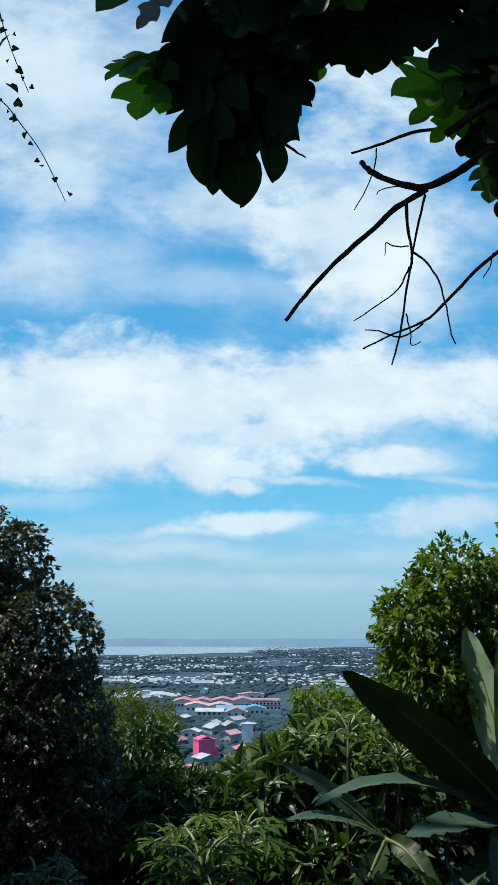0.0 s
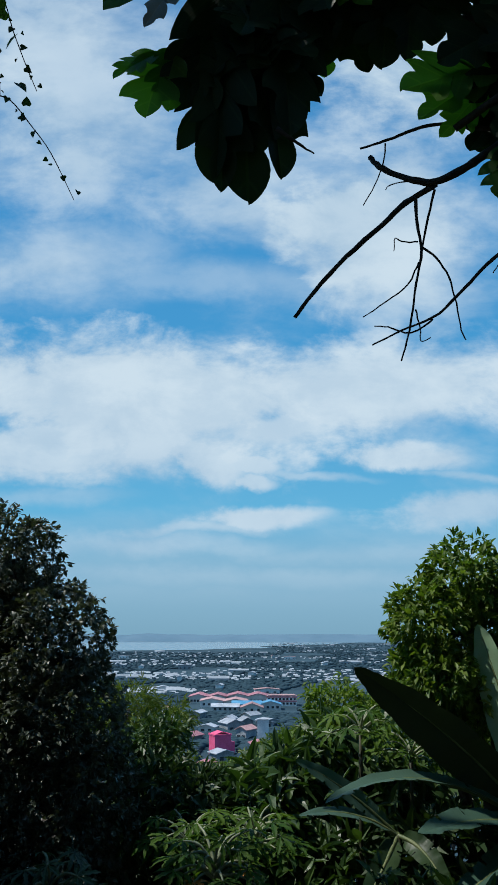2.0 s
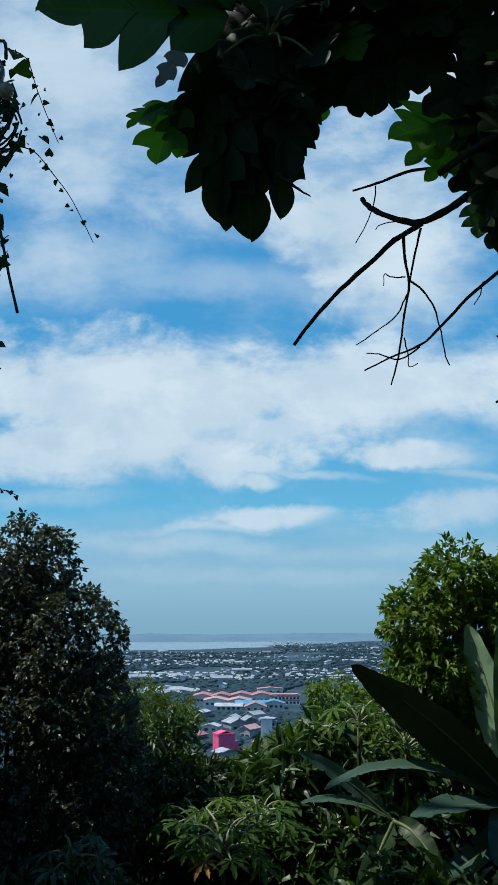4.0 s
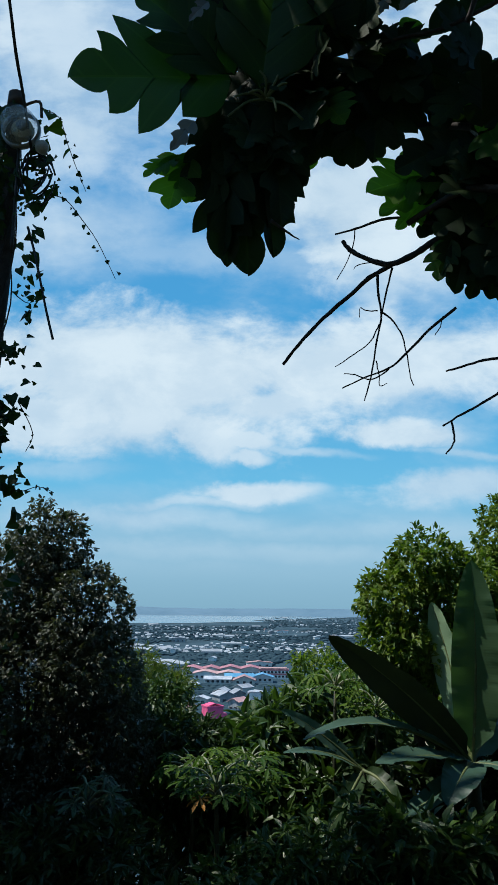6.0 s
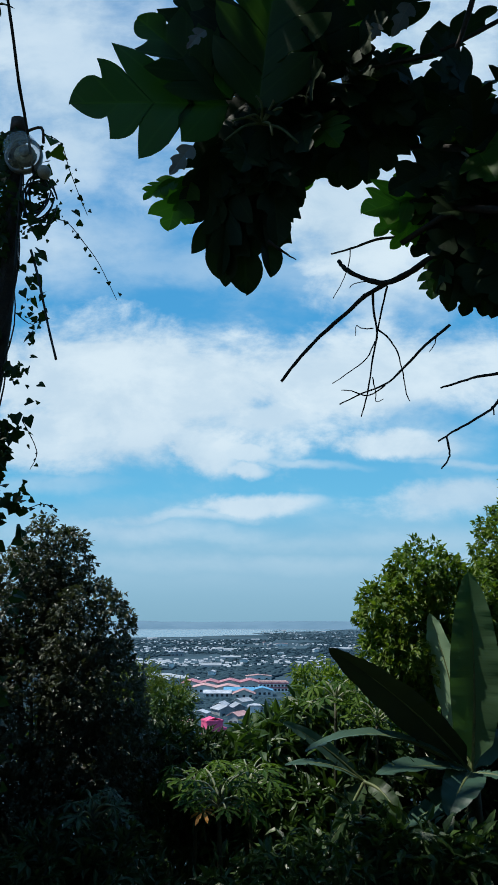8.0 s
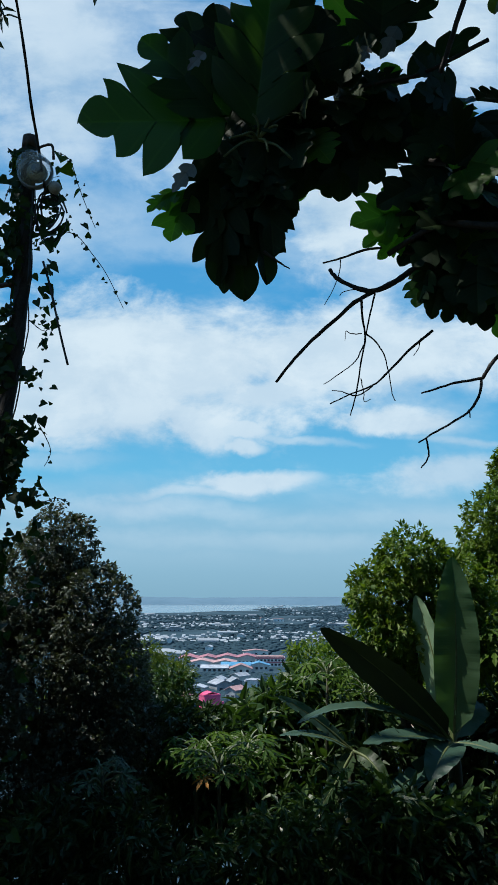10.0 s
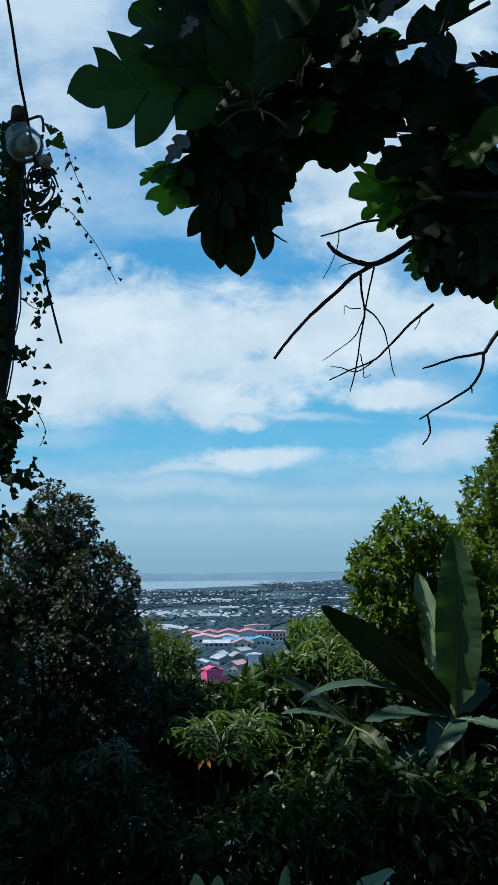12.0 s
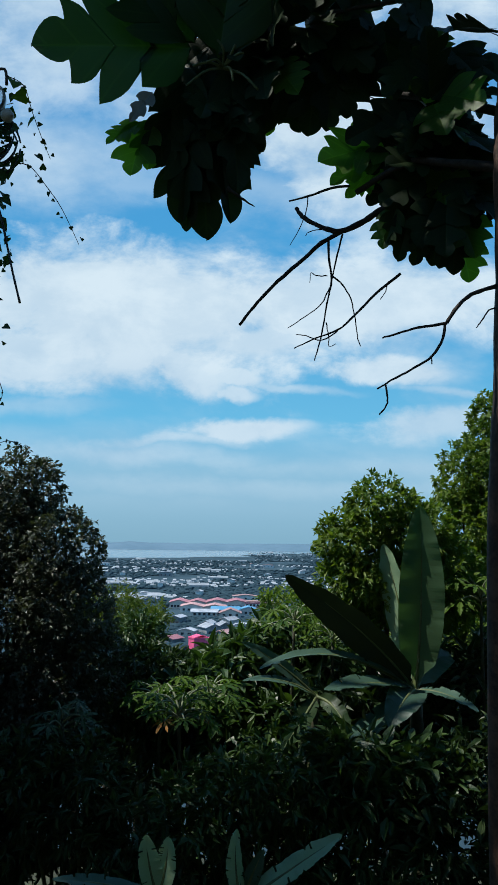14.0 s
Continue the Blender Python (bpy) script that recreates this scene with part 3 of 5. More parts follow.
# groves between the houses
unit = bmesh.new()
bmesh.ops.create_icosphere(unit, subdivisions=1, radius=1.0)
uv_, uf_ = np.array([p.co[:] for p in unit.verts]), np.array([[p.index for p in q.verts] for q in unit.faces])
unit.free()
gv, gf = [], []
rs = np.random.RandomState(9)
n = 0
for i in range(44000):
    y = 1.0 / (1 / 240.0 + (1 / 4300.0 - 1 / 240.0) * rs.rand() ** 0.55)
    x = rs.uniform(-0.30, 0.30) * y
    if 618 < y < 735 and -58 < x < 36:
        continue
    if y > 2300 and x < 60:
        continue
    if abs(x + 17) < 11 and 380 < y < 445 or abs(x - 4.5) < 6 and 420 < y < 460:
        continue
    if noise.noise(Vector((x * 0.006, y * 0.003, 8.0))) < -0.30 and y > 480:
        continue
    s = rs.uniform(1.1, 2.6) if y < 650 else rs.uniform(1.3, 2.9)
    p = uv_ * [s * 1.7, s * 1.2, s * 0.6] * (1 + rs.uniform(-0.28, 0.28, (len(uv_), 1))) + [x, y, PLAIN_Z + s * 0.4]
    gv.append(p)
    gf.append(uf_ + n)
    n += len(p)
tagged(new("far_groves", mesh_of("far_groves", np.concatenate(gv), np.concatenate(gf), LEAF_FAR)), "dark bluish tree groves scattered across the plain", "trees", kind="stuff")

# ---- trees and shrubs on the slope ----
tree("tree", "tall dark small-leaved tree with a dense drooping crown", "tree",
     [((-1.76, 6.0, 2.12), (0.34, 0.36, 0.36)), ((-1.44, 5.9, 1.52), (0.44, 0.45, 0.46)), ((-2.10, 6.1, 1.66), (0.50, 0.5, 0.58)), ((-1.30, 5.85, 0.98), (0.44, 0.45, 0.48)), ((-1.22, 5.85, 0.50), (0.46, 0.45, 0.46)),
      ((-1.85, 5.9, 0.75), (0.64, 0.55, 0.72)), ((-1.40, 5.8, 0.0), (0.52, 0.5, 0.64)), ((-2.05, 5.8, -0.15), (0.64, 0.5, 0.64)), ((-2.70, 6.0, 1.0), (0.64, 0.6, 0.8)), ((-2.1, 5.7, -0.9), (0.8, 0.5, 0.6))],
     (-1.8, 6.1, -3.4), LEAF_GREYISH, 6200, 8, 0.043, 0.025, 11, 0.11)
tree("tree", "round sunlit mango tree with yellow-green leaf tufts", "tree",
     [((1.66, 6.3, 1.96), (0.36, 0.38, 0.34)), ((1.30, 6.15, 1.66), (0.30, 0.36, 0.32)), ((1.98, 6.3, 1.72), (0.41, 0.41, 0.36)), ((1.34, 6.1, 1.28), (0.32, 0.36, 0.30)),
      ((1.78, 6.25, 1.18), (0.50, 0.45, 0.33)), ((2.25, 6.35, 1.28), (0.45, 0.45, 0.45))],
     (1.75, 6.45, -3.4), LEAF_MANGO, 2700, 9, 0.068, 0.034, 23, 0.08, spread=0.8, droop=0.45)
tree("tree", "tall green tree rising behind the banana plant", "tree",
     [((3.78, 9.2, 3.25), (0.40, 0.45, 0.55)), ((3.45, 9.0, 2.55), (0.58, 0.6, 0.55)), ((3.95, 9.2, 2.3), (0.7, 0.6, 0.8)), ((3.2, 8.9, 1.8), (0.55, 0.6, 0.6)), ((3.4, 8.8, 1.0), (0.8, 0.7, 0.8)), ((3.0, 8.5, 0.2), (0.9, 0.7, 0.8))],
     (3.8, 9.4, -5.0), LEAF_MANGO, 1900, 10, 0.072, 0.036, 37, 0.12, spread=0.9)
tree("tree", "pale olive-green feathery tree further down the slope", "tree",
     [((-1.62, 11.0, 0.62), (0.50, 0.6, 0.34)), ((-1.10, 11.0, 0.52), (0.34, 0.5, 0.22)), ((-2.2, 11.2, 0.4), (0.7, 0.6, 0.5)), ((-1.6, 11, -0.1), (0.6, 0.6, 0.4))],
     (-1.5, 11.2, -6.0), LEAF_OLIVE, 1000, 8, 0.11, 0.016, 41, 0.09, upward=0.3)
tree("tree", "dense green tree on the lower slope", "tree",
     [((-0.9, 8.6, 0.51), (0.32, 0.36, 0.24)), ((-1.13, 8.6, 0.38), (0.34, 0.36, 0.26)), ((-0.42, 8.6, -0.02), (0.36, 0.4, 0.32)), ((-1.2, 9.0, -0.1), (0.45, 0.5, 0.40)), ((-0.7, 8.8, -0.6), (0.8, 0.5, 0.6))],
     (-0.7, 9.0, -5.3), LEAF_SHRUB, 1700, 8, 0.085, 0.035, 43, 0.07)
tree("tree", "dark rounded tree topping the shrubs", "tree",
     [((0.95, 9.2, 0.72), (0.42, 0.45, 0.36)), ((1.4, 9.2, 0.5), (0.5, 0.5, 0.4)), ((0.7, 9.1, 0.2), (0.6, 0.5, 0.5)), ((1.3, 9, -0.1), (0.8, 0.5, 0.6))],
     (1.0, 9.4, -5.4), LEAF_MANGO, 1500, 8, 0.09, 0.035, 47, 0.07)

# valley woods that hide the slope below
k = 0
rnd = random.Random(12)
for x, y, zt in ((-1.9, 15, -0.4), (-0.7, 16, -0.9), (0.6, 15, -0.2), (1.8, 15, 0.3), (-3.2, 17, 0.2), (-2.4, 24, -1.6), (-0.9, 26, -2.4), (0.8, 24, -1.3), (2.6, 24, -0.4), (-4.6, 27, -1.4), (4.2, 20, 1.0), (6.0, 26, 1.0), (-1.8, 38, -4.2), (1.0, 40, -3.6), (4.2, 38, -2.0), (-5.5, 42, -4.2)):
    k += 1
    s = 0.55 + y * 0.035
    tree("tree", "leafy tree in the valley below the slope", "tree",
         [((x, y, zt - 0.5 * s), (0.8 * s, 0.7 * s, 0.55 * s)), ((x + 0.7 * s, y, zt - 0.9 * s), (0.8 * s, 0.7 * s, 0.6 * s)), ((x - 0.7 * s, y, zt - 1.1 * s), (0.8 * s, 0.7 * s, 0.7 * s))],
         (x, y + 0.2, ground_z(x, y) - 0.3), LEAF_MANGO if k % 3 else LEAF_OLIVE, 700 / s, 8, 0.10 * s**0.6, 0.04 * s**0.6, 60 + k, 0.09, "trees in the valley")


def shrub(label, blobs, mat, tufts, leaves, length, width, seed, foot=None, **kw):
    """A many-stemmed shrub: stems from one foot, leaves over its clumps."""
    c = blobs[0][0]
    foot = foot or (c[0], c[1] + 0.1, ground_z(c[0], c[1]) - 0.1)
    t = thing("shrub", label, "shrub", group="shrubs on the slope")
    v, f = crown(blobs, tufts, leaves, length, width, seed, **kw)
    hung("foliage", mesh_of("foliage", v, f, mat, False), t)
    for i, (c, r) in enumerate(blobs):
        a, b = Vector(foot), Vector(c)
        limb("stem", [a, a.lerp(b, 0.5) + Vector((0.06, 0, 0.1)), b + Vector((0, 0, r[2] * 0.6))], 0.028, 0.008, STEM, t, seed=seed + i)
    return t


shrub("large shrub with long glossy drooping leaves, sunlit on top", [((0.75, 7.2, 0.42), (0.60, 0.55, 0.42)), ((0.25, 7.0, 0.22), (0.45, 0.5, 0.42)), ((1.25, 7.3, 0.40), (0.55, 0.5, 0.45)), ((0.6, 6.8, -0.2), (0.85, 0.5, 0.55))], LEAF_SHRUB, 540, 9, 0.20, 0.066, 71, droop=0.55)
shrub("glossy green shrub with long leaves", [((0.05, 6.6, 0.10), (0.40, 0.4, 0.42)), ((-0.25, 6.5, -0.25), (0.45, 0.4, 0.40)), ((0.45, 6.3, -0.35), (0.6, 0.4, 0.5))], LEAF_SHRUB, 560, 9, 0.19, 0.062, 72, droop=0.5)
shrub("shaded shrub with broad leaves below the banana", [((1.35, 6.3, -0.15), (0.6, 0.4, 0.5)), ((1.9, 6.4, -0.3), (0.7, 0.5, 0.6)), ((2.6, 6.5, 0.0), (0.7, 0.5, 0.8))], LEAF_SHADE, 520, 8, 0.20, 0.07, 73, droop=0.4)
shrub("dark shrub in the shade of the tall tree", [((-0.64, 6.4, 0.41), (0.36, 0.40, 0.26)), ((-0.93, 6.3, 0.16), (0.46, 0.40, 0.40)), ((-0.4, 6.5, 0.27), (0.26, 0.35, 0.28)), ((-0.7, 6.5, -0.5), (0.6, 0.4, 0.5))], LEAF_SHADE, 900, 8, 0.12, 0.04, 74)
shrub("glossy mid-green shrub with small pointed leaves", [((0.30, 4.7, -0.25), (0.40, 0.3, 0.36)), ((0.75, 4.8, -0.15), (0.40, 0.3, 0.40)), ((-0.05, 4.6, -0.35), (0.36, 0.3, 0.36))], LEAF_SHRUB, 1100, 8, 0.105, 0.038, 81, droop=0.4)
shrub("dull green shrub with small pointed leaves", [((1.20, 4.9, -0.2), (0.40, 0.3, 0.40)), ((1.65, 5.0, -0.3), (0.42, 0.3, 0.42))], LEAF_SHRUB, 900, 8, 0.15, 0.06, 82, droop=0.4)
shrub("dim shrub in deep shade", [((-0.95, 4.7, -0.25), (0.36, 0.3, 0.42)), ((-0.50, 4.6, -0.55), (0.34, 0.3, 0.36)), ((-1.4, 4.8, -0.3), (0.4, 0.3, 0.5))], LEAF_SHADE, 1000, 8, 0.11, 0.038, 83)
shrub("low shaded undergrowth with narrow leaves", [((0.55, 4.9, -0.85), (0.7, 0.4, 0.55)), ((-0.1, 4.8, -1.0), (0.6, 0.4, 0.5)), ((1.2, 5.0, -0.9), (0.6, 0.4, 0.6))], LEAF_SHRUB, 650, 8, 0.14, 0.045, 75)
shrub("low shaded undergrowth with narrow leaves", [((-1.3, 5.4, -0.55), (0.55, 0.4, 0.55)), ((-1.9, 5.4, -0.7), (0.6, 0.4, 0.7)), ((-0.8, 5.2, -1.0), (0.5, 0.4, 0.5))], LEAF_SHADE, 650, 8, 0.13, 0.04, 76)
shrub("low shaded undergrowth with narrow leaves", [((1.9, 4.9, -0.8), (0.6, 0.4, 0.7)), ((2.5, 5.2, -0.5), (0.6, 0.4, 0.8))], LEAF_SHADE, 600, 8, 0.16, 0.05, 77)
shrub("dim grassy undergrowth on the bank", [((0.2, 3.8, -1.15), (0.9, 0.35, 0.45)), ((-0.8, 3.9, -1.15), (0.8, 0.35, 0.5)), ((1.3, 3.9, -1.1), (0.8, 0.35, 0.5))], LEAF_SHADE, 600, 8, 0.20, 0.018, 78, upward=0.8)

# ---- banana plants ----
def banana_blade(points, width, facing, seed, cup=0.25, torn=0.12, ripple=0.02):
    """A long blade with rounded tip, cupped along its midrib, its margins rippled and torn. points: base, bend, tip."""
    rnd = np.random.RandomState(seed)
    a, b, c = (np.array(p, float) for p in points)
    n, m = 64, 4
    s = np.linspace(0, 1, n)[:, None]
    mid = (1 - s) ** 2 * a + 2 * s * (1 - s) * b + s**2 * c
    d = np.gradient(mid, axis=0)
    d /= np.linalg.norm(d, axis=1)[:, None]
    face = np.array(facing, float)
    side = np.cross(d, face)
    side /= np.linalg.norm(side, axis=1)[:, None]
    up = np.cross(side, d)
    s = s[:, 0]
    half = width / 2 * np.clip(np.sin(np.pi * np.clip(s * 0.94 + 0.06, 0, 1)) ** 0.58, 0, 1) * np.clip(s * 9 - 0.35, 0.08, 1)
    v, f = [], []
    for sgn in (-1, 1):
        edge = 1 + rnd.uniform(-torn * 0.4, torn * 0.25, n)
        for i in range(n):
            if rnd.rand() < torn * 0.5 and 3 < i < n - 4:
                edge[i] *= rnd.uniform(0.55, 0.85)
        wave = np.sin(s * rnd.uniform(24, 40) + rnd.uniform(0, 6)) * ripple + rnd.normal(0, ripple * 0.4, n)
        o = len(v)
        splits = {i for i in range(4, n - 3) if rnd.rand() < torn}
        sag = 0.0
        for i in range(n):
            if i in splits:
                sag = rnd.uniform(-0.22, 0.10)
            for j in range(m + 1):
                q = j / m
                lift = (cup + sag * q) * half[i] * q**1.2 + wave[i] * q * q
                v.append(mid[i] + sgn * side[i] * half[i] * edge[i] ** q * q + up[i] * lift)
        for i in range(n - 1):
            for j in range(m):
                if i + 1 in splits and j >= 2:
                    continue
                p = o + i * (m + 1) + j
                f.append([p, p + 1, p + m + 2, p + m + 1])
    return v, f


def banana_plant(name, label, foot, heart, leaves, seed, stem_r=0.09):
    t = thing(name, label, "banana plant")
    foot, heart = Vector(foot), Vector(heart)
    limb("stem", [foot, foot.lerp(heart, 0.5), heart], stem_r, stem_r * 0.55, DARK_STEM, t, "layered green and brown false stem", seed=seed, sides=10)
    for i, (bend, tip, width, facing, mat, lab, *base) in enumerate(leaves):
        start = Vector(base[0]) if base else heart
        v, f = banana_blade((start, bend, tip), width, facing, seed + i, ripple=0.026 * width, torn=0.0 if width > 0.27 else 0.05)
        me_ = mesh_of("leaf", v, f, mat)
        along = me_.attributes.new("along", "FLOAT", "POINT")
        along.data.foreach_set("value", [(k_ // 5 % 64) / 63 for k_ in range(len(v))])
        blade = hung("leaf", me_, t, lab)
        a, b, c = start, Vector(bend), Vector(tip)
        rib = [(1 - s) ** 2 * a + 2 * s * (1 - s) * b + s * s * c for s in (0, 0.25, 0.5, 0.75, 0.97)]
        off = Vector(facing).normalized() * -0.006
        limb("midrib", [p + off for p in [heart.lerp(start, 0.4)] + rib], 0.020, 0.004, STEM, blade, "pale green midrib", seed=seed, knots=3)
    return t


HEART = (1.83, 5.60, 0.39)
banana_plant("banana_plant", "banana plant with tall upright and arching torn leaves", (1.95, 5.75, ground_z(1.95, 5.75) - 0.05), HEART, [
    (*((1.91, 5.55, 1.19), (1.86, 5.50, 2.00),), 0.40, (-0.15, -1, 0.05), LEAF_BANANA, "broad upright green leaf"),
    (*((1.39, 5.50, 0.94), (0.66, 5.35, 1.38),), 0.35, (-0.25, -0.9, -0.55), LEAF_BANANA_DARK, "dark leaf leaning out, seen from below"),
    (*((1.74, 5.80, 1.17), (1.60, 5.85, 1.66),), 0.28, (-0.9, -0.7, 0.6), LEAF_PALE, "pale young leaf with a wavy margin"),
    (*((1.05, 5.4, 0.92), (0.43, 5.0, 0.64),), 0.15, (0.0, -0.30, 1), LEAF_BLUE, "bluish arching torn leaf hanging sideways"),
    (*((1.36, 5.22, 0.57), (0.95, 4.95, 0.49),), 0.22, (-0.1, -0.35, 1), LEAF_BLUE, "bluish drooping leaf"),
    (*((1.69, 5.25, 0.46), (1.5, 5.1, 0.18),), 0.30, (-0.35, -1, 0.35), LEAF_BLUE, "broad bluish leaf folding down"),
    (*((1.52, 5.35, 0.2), (1.09, 5.1, 0.06),), 0.20, (-0.1, -0.5, 1), LEAF_BLUE, "bluish drooping leaf"),
    (*((2.03, 5.4, 0.45), (2.27, 5.2, 0.29),), 0.15, (0.1, -0.35, 1), LEAF_BLUE, "bluish drooping leaf"),
    (*((2.08, 5.90, 0.71), (2.31, 6.20, 0.59),), 0.28, (0.2, -0.7, 0.8), LEAF_BLUE, "short bluish leaf behind"),
], 301)

banana_plant("banana_plant", "small banana plant half hidden among the shrubs", (0.75, 5.95, ground_z(0.75, 5.95) - 0.05), *((0.99, 5.90, 0.27),), [
    (*((0.62, 5.85, 0.62), (0.30, 5.70, 0.77),), 0.13, (0.1, -0.9, 0.6), LEAF_BLUE, "bluish leaf catching the light"),
    (*((0.67, 5.80, 0.50), (0.31, 5.60, 0.45),), 0.11, (0.0, -0.6, 1), LEAF_BLUE, "bluish leaf catching the light"),
    (*((1.17, 5.70, 0.26), (1.24, 5.50, -0.01),), 0.16, (0.3, -1, 0.0), LEAF_SHADE, "shaded drooping leaf"),
    (*((0.87, 5.70, 0.13), (0.65, 5.40, -0.08),), 0.16, (-0.3, -1, 0.0), LEAF_SHADE, "shaded drooping leaf"),
], 321, 0.05)

banana_plant("banana_plant", "young banana suckers low on the bank", *((0.47, 4.00, -0.99), (0.31, 4.00, -0.71),), [
    (*((0.65, 4.00, -0.48), (0.96, 3.90, -0.24),), 0.17, (-0.3, -0.6, 1), LEAF_PALE, "long bluish leaf leaning out"),
    (*((0.24, 4.00, -0.50), (0.27, 4.00, -0.24),), 0.14, (-0.6, -0.8, 0.4), LEAF_PALE, "upright folded leaf"),
    (*((0.35, 4.00, -0.57), (0.45, 4.00, -0.37),), 0.12, (0.3, -0.8, 0.6), LEAF_BLUE, "narrow bluish leaf"),
], 331, 0.035)
banana_plant("banana_plant", "young banana sucker with two upright pale leaves", *((-0.23, 3.90, -0.98), (-0.24, 3.90, -0.64),), [
    (*((-0.31, 3.90, -0.46), (-0.33, 3.90, -0.25),), 0.15, (0.2, -1, 0.3), LEAF_PALE, "upright bluish leaf"),
    (*((-0.18, 3.90, -0.46), (-0.18, 3.90, -0.26),), 0.15, (-0.2, -1, 0.3), LEAF_PALE, "upright bluish leaf"),
    (*((-0.53, 3.90, -0.54), (-0.89, 3.70, -0.45),), 0.12, (0.0, -0.6, 1), LEAF_BLUE, "arching bluish leaf"),
], 341, 0.035)


# ---- papaya ----
def palmate(lobes=7):
    """Unit papaya blade: long notched fingers round one point, lying in the xy plane, tips drooping."""
    v, f = [(0, 0, 0)], []
    for i in range(lobes):
        a = math.pi * (0.5 + (i - (lobes - 1) / 2) * 0.245)
        r = 1.0 - 0.34 * abs(i - (lobes - 1) / 2) / ((lobes - 1) / 2)
        d, s = np.array([math.cos(a), math.sin(a), 0]), np.array([-math.sin(a), math.cos(a), 0])
        n = len(v)
        for q, w_ in ((0.32, 0.075), (0.55, 0.16), (0.62, 0.08), (0.78, 0.12)):
            drop = -0.22 * q * q
            v += [tuple(d * r * q - s * w_ * r + [0, 0, drop + 0.03]), tuple(d * r * q + [0, 0, drop]), tuple(d * r * q + s * w_ * r + [0, 0, drop + 0.03])]
        v.append(tuple(d * r + [0, 0, -0.26]))
        f += [[0, n, n + 1], [0, n + 1, n + 2]]
        for k in range(3):
            f += [[n + 3 * k, n + 3 * k + 3, n + 3 * k + 4, n + 3 * k + 1], [n + 3 * k + 1, n + 3 * k + 4, n + 3 * k + 5, n + 3 * k + 2]]
        f += [[n + 9, n + 12, n + 10], [n + 10, n + 12, n + 11]]
    return v, f


PALM_LEAF = {m.name: mesh_of("blade", *palmate(), m, False) for m in (LEAF_PAPAYA, LEAF_SHADE, LEAF_ORANGE)}


def papaya(label, foot, top, count, size, reach, seed, mat, withered=0):
    t = thing("papaya_plant", label, "papaya plant", group="papaya plants")
    foot, top = Vector(foot), Vector(top)
    limb("stem", [foot, foot.lerp(top, 0.5) + Vector((0.04, 0, 0)), top], 0.022, 0.014, DARK_STEM, t, seed=seed)
    rnd = random.Random(seed)
    for i in range(count):
        a = 2.4 * i + rnd.uniform(-0.3, 0.3)
        rise = 0.85 - 1.3 * i / count
        way_ = Vector((math.cos(a), math.sin(a), rise + rnd.uniform(-0.15, 0.15))).normalized()
        end = top + way_ * reach * rnd.uniform(0.75, 1.15)
        start = top - Vector((0, 0, 0.10 * i / count))
        stalk = limb("leaf_stalk", [start, start.lerp(end, 0.5) + Vector((0, 0, 0.04)), end], 0.010, 0.006, STALK, t, seed=seed + i, sides=5)
        out = Vector((way_.x, way_.y, rnd.uniform(-0.5, 0.05)))
        use = LEAF_ORANGE if i >= count - withered else mat
        s = size * rnd.uniform(0.8, 1.2) * (0.85 if use is LEAF_ORANGE else 1)
        hung("blade", PALM_LEAF[use.name], stalk, "withered orange blade" if use is LEAF_ORANGE else "", aimed(end, end + out.normalized() * s, (rnd.uniform(-0.5, 0.6), rnd.uniform(-0.9, 0.2), 1)))
    return t


papaya("young papaya plant with a star of fingered leaves", (-0.24, 5.0, ground_z(-0.2, 5.0) - 0.1), *((-0.2, 5.0, 0.33),), 30, 0.135, 0.25, 401, LEAF_PAPAYA, 2)
papaya("papaya plant with light green fingered leaves", (-0.55, 5.6, ground_z(-0.55, 5.6) - 0.1), *((-0.40, 5.60, 0.31),), 20, 0.14, 0.24, 405, LEAF_PAPAYA)
papaya("papaya plant with light green fingered leaves", (0.05, 5.6, ground_z(0.05, 5.6) - 0.1), *((0.02, 5.60, 0.33),), 20, 0.14, 0.24, 409, LEAF_PAPAYA)
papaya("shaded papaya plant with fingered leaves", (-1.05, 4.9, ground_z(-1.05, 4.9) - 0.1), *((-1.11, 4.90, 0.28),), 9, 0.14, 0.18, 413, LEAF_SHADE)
papaya("green papaya plant among the shrubs", (0.62, 6.3, ground_z(0.62, 6.3) - 0.1), *((0.81, 6.30, 0.93),), 12, 0.17, 0.22, 421, LEAF_PAPAYA)
papaya("green papaya plant among the shrubs", (1.05, 6.5, ground_z(1.05, 6.5) - 0.1), *((1.21, 6.50, 0.73),), 12, 0.17, 0.22, 425, LEAF_PAPAYA)
papaya("green papaya plant beside the banana", (2.5, 6.0, ground_z(2.5, 6.0) - 0.1), *((2.54, 6.00, 1.22),), 14, 0.20, 0.28, 429, LEAF_PAPAYA)

